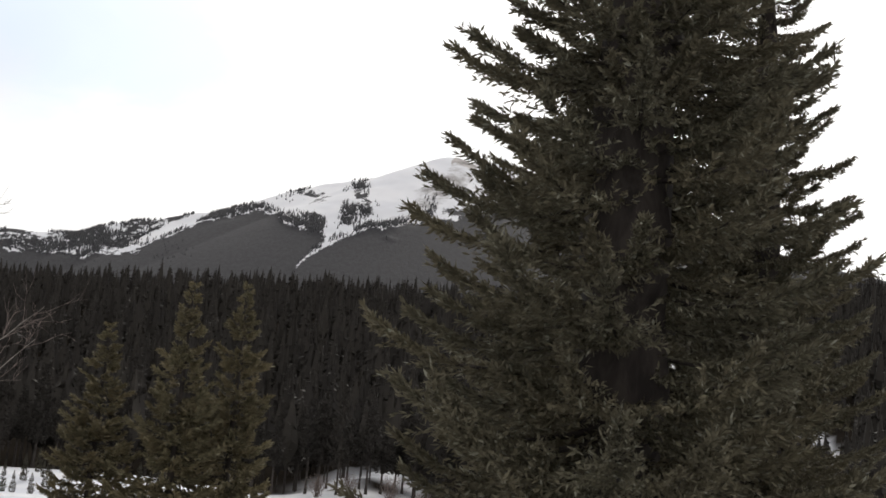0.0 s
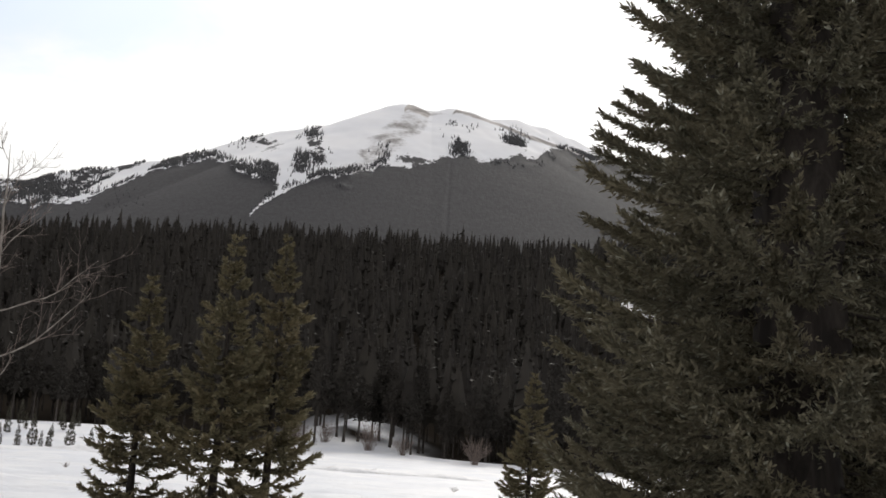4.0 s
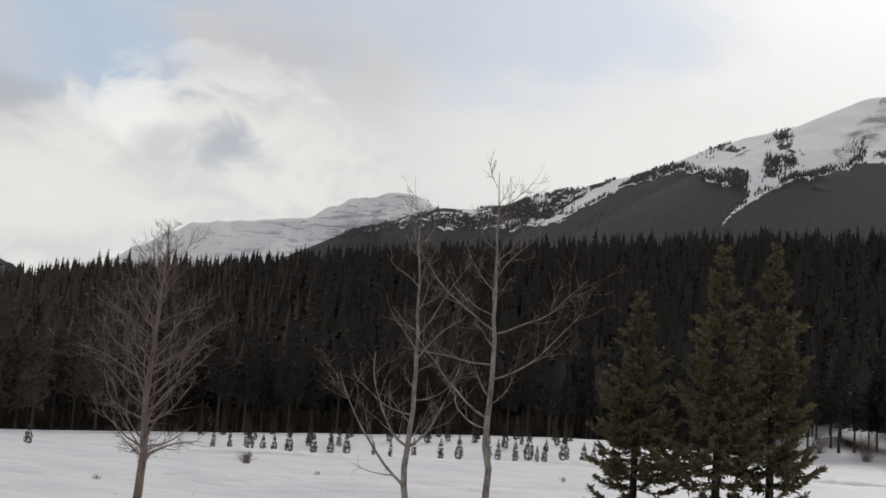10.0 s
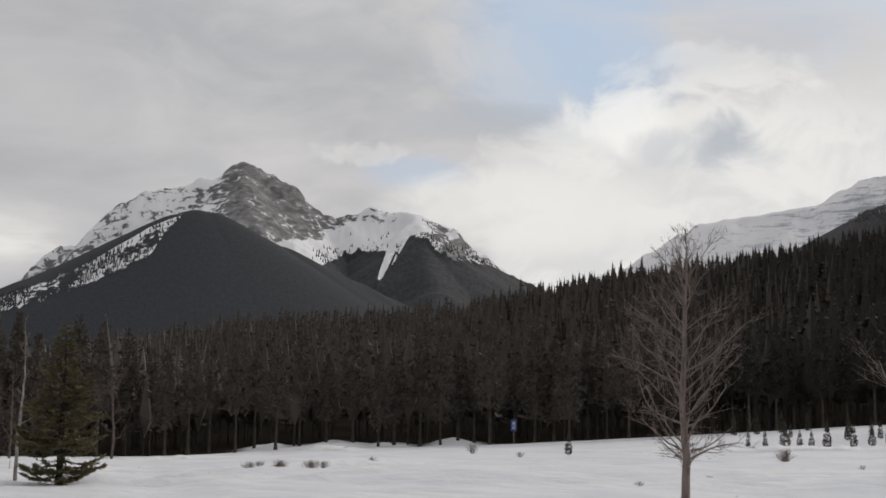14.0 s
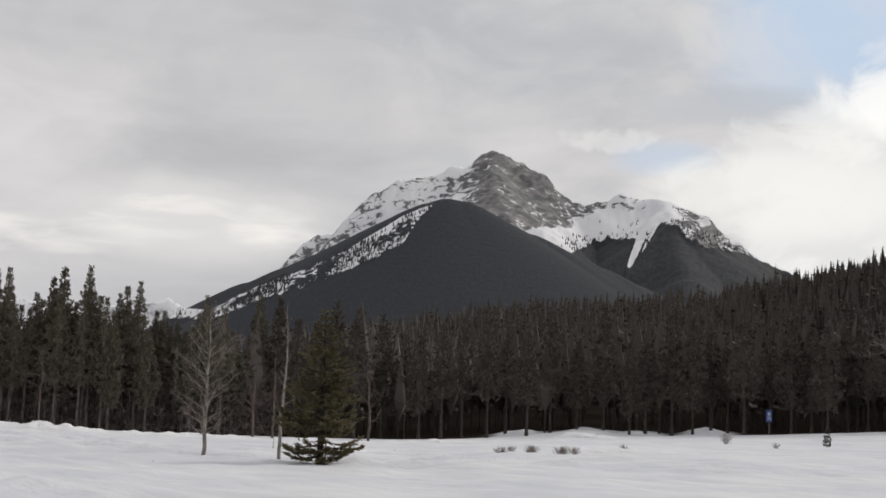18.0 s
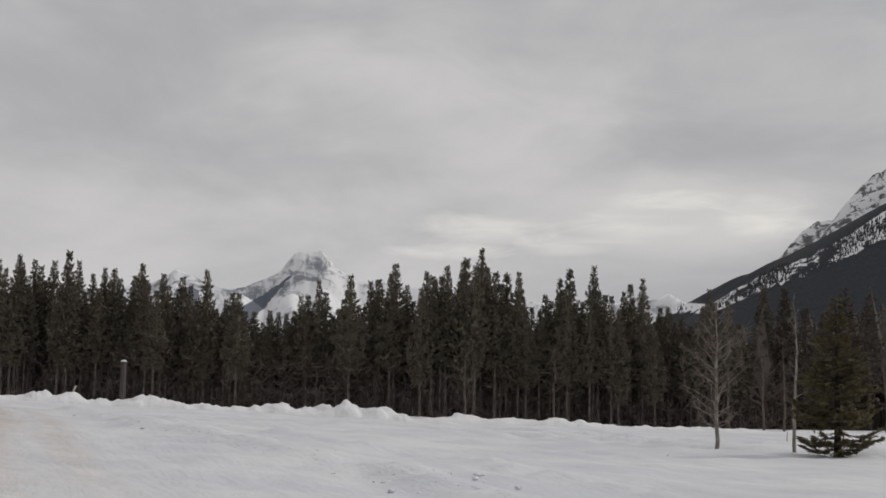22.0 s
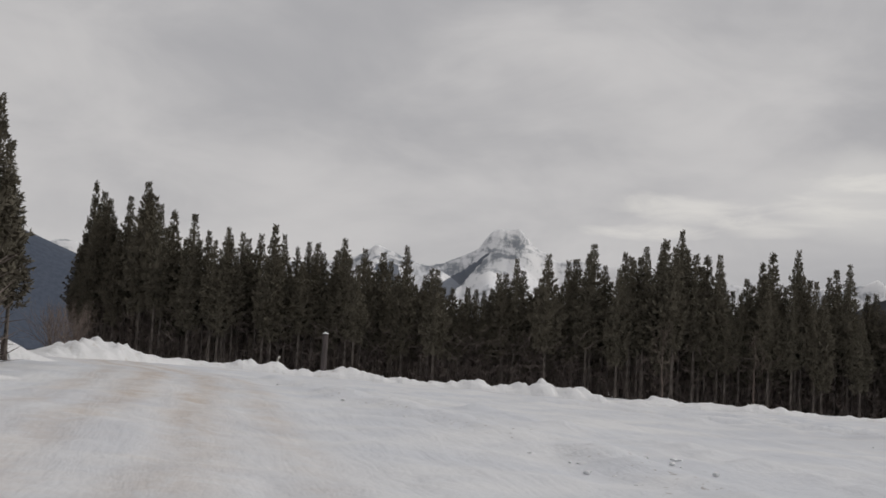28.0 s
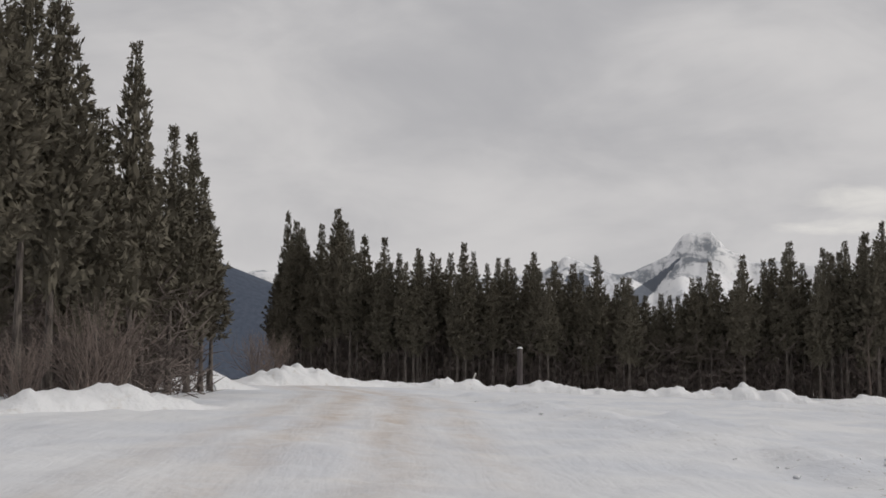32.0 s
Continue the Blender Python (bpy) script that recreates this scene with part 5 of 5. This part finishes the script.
def shrub(rng, size, count, tall):
    """A clump of bare stems that fork and lean out."""
    stems = []
    for i in range(count):
        a = rng.uniform(0, 6.283)
        lean = rng.uniform(0.1, 0.75)
        d = np.array([math.cos(a) * lean, math.sin(a) * lean, 1.0])
        p, q = [rng.normal(0, size * 0.12, 3) * [1, 1, 0] - [0, 0, 0.05]], d / np.linalg.norm(d)
        for k in range(6):
            q = q + rng.normal(0, 0.16, 3)
            q /= np.linalg.norm(q)
            p.append(p[-1] + q * tall / 6 * rng.uniform(0.7, 1.2))
        stems.append(tube(p, np.linspace(0.011, 0.003, 7) * (0.5 + tall * 0.5), 3))
        for k in (2, 3, 4):
            w = q + rng.normal(0, 0.5, 3)
            w /= np.linalg.norm(w)
            stems.append(tube([p[k], p[k] + w * tall * 0.18, p[k] + w * tall * 0.34 + [0, 0, tall * 0.05]], np.array([0.006, 0.004, 0.002]) * (0.5 + tall * 0.5), 3))
    return mesh_of("shrub", *joined(stems), M_TWIG)


for k, (bearing, dist, size, count, tall, label) in enumerate((
        (26.4, 74, 0.7, 60, 0.75, "small round bare shrub poking out of the snow"),
        (46.8, 62, 0.9, 60, 0.45, "low bare shrub half buried in snow"),
        (48.0, 61, 0.9, 50, 0.42, "low bare shrub half buried in snow"),
        (45.5, 60, 0.9, 60, 0.45, "low bare shrub half buried in snow"),
        (38.9, 88, 0.7, 30, 0.75, "tuft of dry weeds in the snow"),
        (37.0, 80, 0.5, 22, 0.4, "tuft of dry weeds in the snow"),
        (32.3, 46, 0.3, 16, 0.25, "tuft of dry weeds in the snow"),
        (29.5, 52, 0.3, 16, 0.25, "tuft of dry weeds in the snow"),
        (23.5, 64, 0.3, 16, 0.25, "tuft of dry weeds in the snow"),
        (43.0, 70, 0.6, 26, 0.40, "tuft of dry weeds in the snow"),
        (45.0, 60, 0.5, 30, 0.40, "low bare shrub half buried in snow"),
        (47.6, 64, 0.5, 26, 0.40, "low bare shrub half buried in snow"),
        (13.5, 66, 0.3, 16, 0.30, "tuft of dry weeds in the snow"),
        (-2.1, 70, 0.3, 14, 0.35, "tuft of dry weeds in the snow"),
        (101.6, 46, 1.4, 46, 3.6, "tall bare willow shrub under the pines"),
        (100.6, 47, 1.2, 36, 3.0, "tall bare willow shrub under the pines"),
        (104.2, 44, 1.2, 40, 2.2, "reddish bare shrub under the pines"),
        (95.0, 96, 1.4, 40, 3.6, "bare shrub at the mouth of the track"),
        (94.2, 100, 1.4, 40, 3.8, "bare shrub at the mouth of the track"),
        (1.6, 121, 1.4, 44, 2.6, "bare shrub on the snowy knoll"),
        (3.4, 124, 1.4, 44, 2.0, "bare shrub on the snowy knoll"),
        (4.6, 123, 1.2, 40, 2.2, "bare shrub on the snowy knoll"),
        (0.2, 120, 1.2, 40, 1.8, "bare shrub on the snowy knoll"),
        (-2.8, 114, 1.4, 44, 2.4, "bare shrub at the forest's foot"))):
    t = thing("shrub", on_land(bearing, dist), label, "shrub", "bare shrubs")
    part("stems", shrub(np.random.default_rng(200 + k), size, count, tall), t)["kind"] = "stuff"


def rod(p, q, r0, r1, material, sides=8):
    return mesh_of("rod", *tube([p, np.add(p, q) * 0.5, q, np.array(q) + [0, 0, 0.001]], [r0, (r0 + r1) / 2, r1, 0.001], sides), material)


M_CAP = M_BANK
M_DARK_WOOD = bark("dark_stained_wood", (0.105, 0.09, 0.088), (0.052, 0.045, 0.045), 8.0, (1, 1, 0.1))
post_tall = tip_at(84.1, 93.2, 2.0)
t = thing("post", on_land(84.1, 93.2), "thick weathered wooden post capped with snow", "post", "posts")
part("shaft", rod((0, 0, -0.2), (0.10, 0, post_tall), 0.20, 0.18, M_DARK_WOOD, 12), t)
cap = np.linspace(0, 1, 6)
part("snow_cap", mesh_of("snow_cap", *tube(np.stack([0.10 + 0 * cap, 0 * cap, post_tall - 0.01 + 0.12 * cap], 1), 0.20 * np.sqrt(1 - cap ** 2) + 0.001, 12), M_CAP), t, "rounded cap of snow")
t = thing("gate_post", on_land(96.9, 62.0), "short pair of dark wooden posts beside the track", "post", "posts")
part("shaft", rod((0, 0, -0.2), (0.02, 0, 1.05), 0.07, 0.06, M_WOOD), t)
part("shaft", rod((0.22, 0.1, -0.2), (0.20, 0.1, 0.75), 0.06, 0.05, M_WOOD), t)
M_STAKE = bark("pale_stake_wood", (0.62, 0.60, 0.56), (0.40, 0.38, 0.35), 8.0)
t = thing("stake", on_land(86.2, 91.0), "pale broken stake leaning out of the snow bank", "stake", "stakes")
part("shaft", rod((0, 0, 0.1), (0.12, 0.45, 1.15), 0.06, 0.045, M_STAKE), t)
t = thing("stake", on_land(57.3, 62.0), "thin white stake in the snow", "stake", "stakes")
part("shaft", rod((0, 0, -0.1), (0.0, 0.05, 0.55), 0.03, 0.025, M_STAKE), t)

# the blue notice at the forest's edge
M_BLUE_PAINT = Shader("blue_sign_paint", 0.45, 0.4)
M_BLUE_PAINT = M_BLUE_PAINT.done(M_BLUE_PAINT.mix(M_BLUE_PAINT.noise(6.0), (0.025, 0.055, 0.20), (0.035, 0.07, 0.25)))
M_WHITE_PAINT = Shader("white_sign_paint", 0.5, 0.4)
M_WHITE_PAINT = M_WHITE_PAINT.done(M_WHITE_PAINT.mix(M_WHITE_PAINT.noise(6.0), (0.36, 0.38, 0.42), (0.44, 0.46, 0.50)))


def slab(w, d, h, material, bevel=0.008):
    bm = bmesh.new()
    bmesh.ops.create_cube(bm, size=1.0)
    bmesh.ops.scale(bm, vec=(w, d, h), verts=bm.verts)
    bmesh.ops.bevel(bm, geom=bm.edges, offset=bevel, segments=2, affect="EDGES")
    me = bpy.data.meshes.new("slab")
    bm.to_mesh(me)
    bm.free()
    me.materials.append(material)
    return me


x, y, z = on_land(37.2, 111.0)
t = thing("sign", (x, y, z), "small blue notice board with white bars on a post", "sign", turn=37.2)
part("post", rod((0, 0.06, -0.2), (0, 0.06, 2.0), 0.05, 0.05, M_WOOD), t)
board = part("panel", slab(0.46, 0.04, 0.90, M_BLUE_PAINT), t, "blue panel")
board.location = (0, 0, 1.45)
for k, (w, h, dz) in enumerate(((0.22, 0.24, 0.16), (0.32, 0.05, -0.06), (0.26, 0.05, -0.16), (0.30, 0.05, -0.26))):
    bar = part("bar", slab(w, 0.012, h, M_WHITE_PAINT, 0.003), board, "white bar")
    bar.location = (0, -0.027, dz)


# dry grass round the foot of the small spruce
M_STRAW = bark("dry_grass", (0.36, 0.28, 0.17), (0.20, 0.15, 0.09), 12.0)
for k, bearing in enumerate((-5.0, -5.5, -4.6)):
    me = shrub(np.random.default_rng(320 + k), 1.2, 90, 0.40)
    me.materials[0] = M_STRAW
    t = thing("grass_tuft", on_land(bearing, 36.5 + 0.4 * k), "tuft of dry straw-coloured grass in the snow", "grass", "grass tufts")
    part("blades", me, t)["kind"] = "stuff"


M_CLOD = Shader("fresh_snow_lump", 0.7, 0.2)
M_CLOD = M_CLOD.done(M_CLOD.mix(M_CLOD.noise(4.0), (0.70, 0.71, 0.73), (0.80, 0.80, 0.81)))


# clods of snow thrown up by the plough
def clod_mesh(seed):
    bm = bmesh.new()
    bmesh.ops.create_icosphere(bm, subdivisions=2, radius=1.0)
    for v in bm.verts:
        v.co *= 0.8 + 0.5 * noise.noise(v.co * 1.3 + Vector((seed * 7.1, 0, 0)))
        v.co.z *= 0.65
    me = bpy.data.meshes.new("clod")
    bm.to_mesh(me)
    bm.free()
    me.materials.append(M_CLOD)
    return me


clods = [clod_mesh(k) for k in range(4)]
row = np.array(WINDROW)
for k in range(190):
    size = float(RNG.uniform(0.03, 0.09))
    if k < 150:
        i, u = int(RNG.integers(len(row) - 1)), float(RNG.uniform())
        x, y = row[i] * (1 - u) + row[i + 1] * u + RNG.normal(0, 0.9, 2)
    else:
        b, d = float(RNG.uniform(20, 64)), float(RNG.uniform(38, 74))
        x, y, _ = polar(b, d)
    ob = new("snow_clod", clods[k % 4])
    ob.matrix_world = pose(float(x), float(y), float(land(x, y)) + size * 0.15, 0, 0, k * 47.0) @ Matrix.Diagonal((size * 1.2, size, size, 1))
    tagged(ob, "lump of ploughed snow lying on the field", "snow clod", "snow clods")
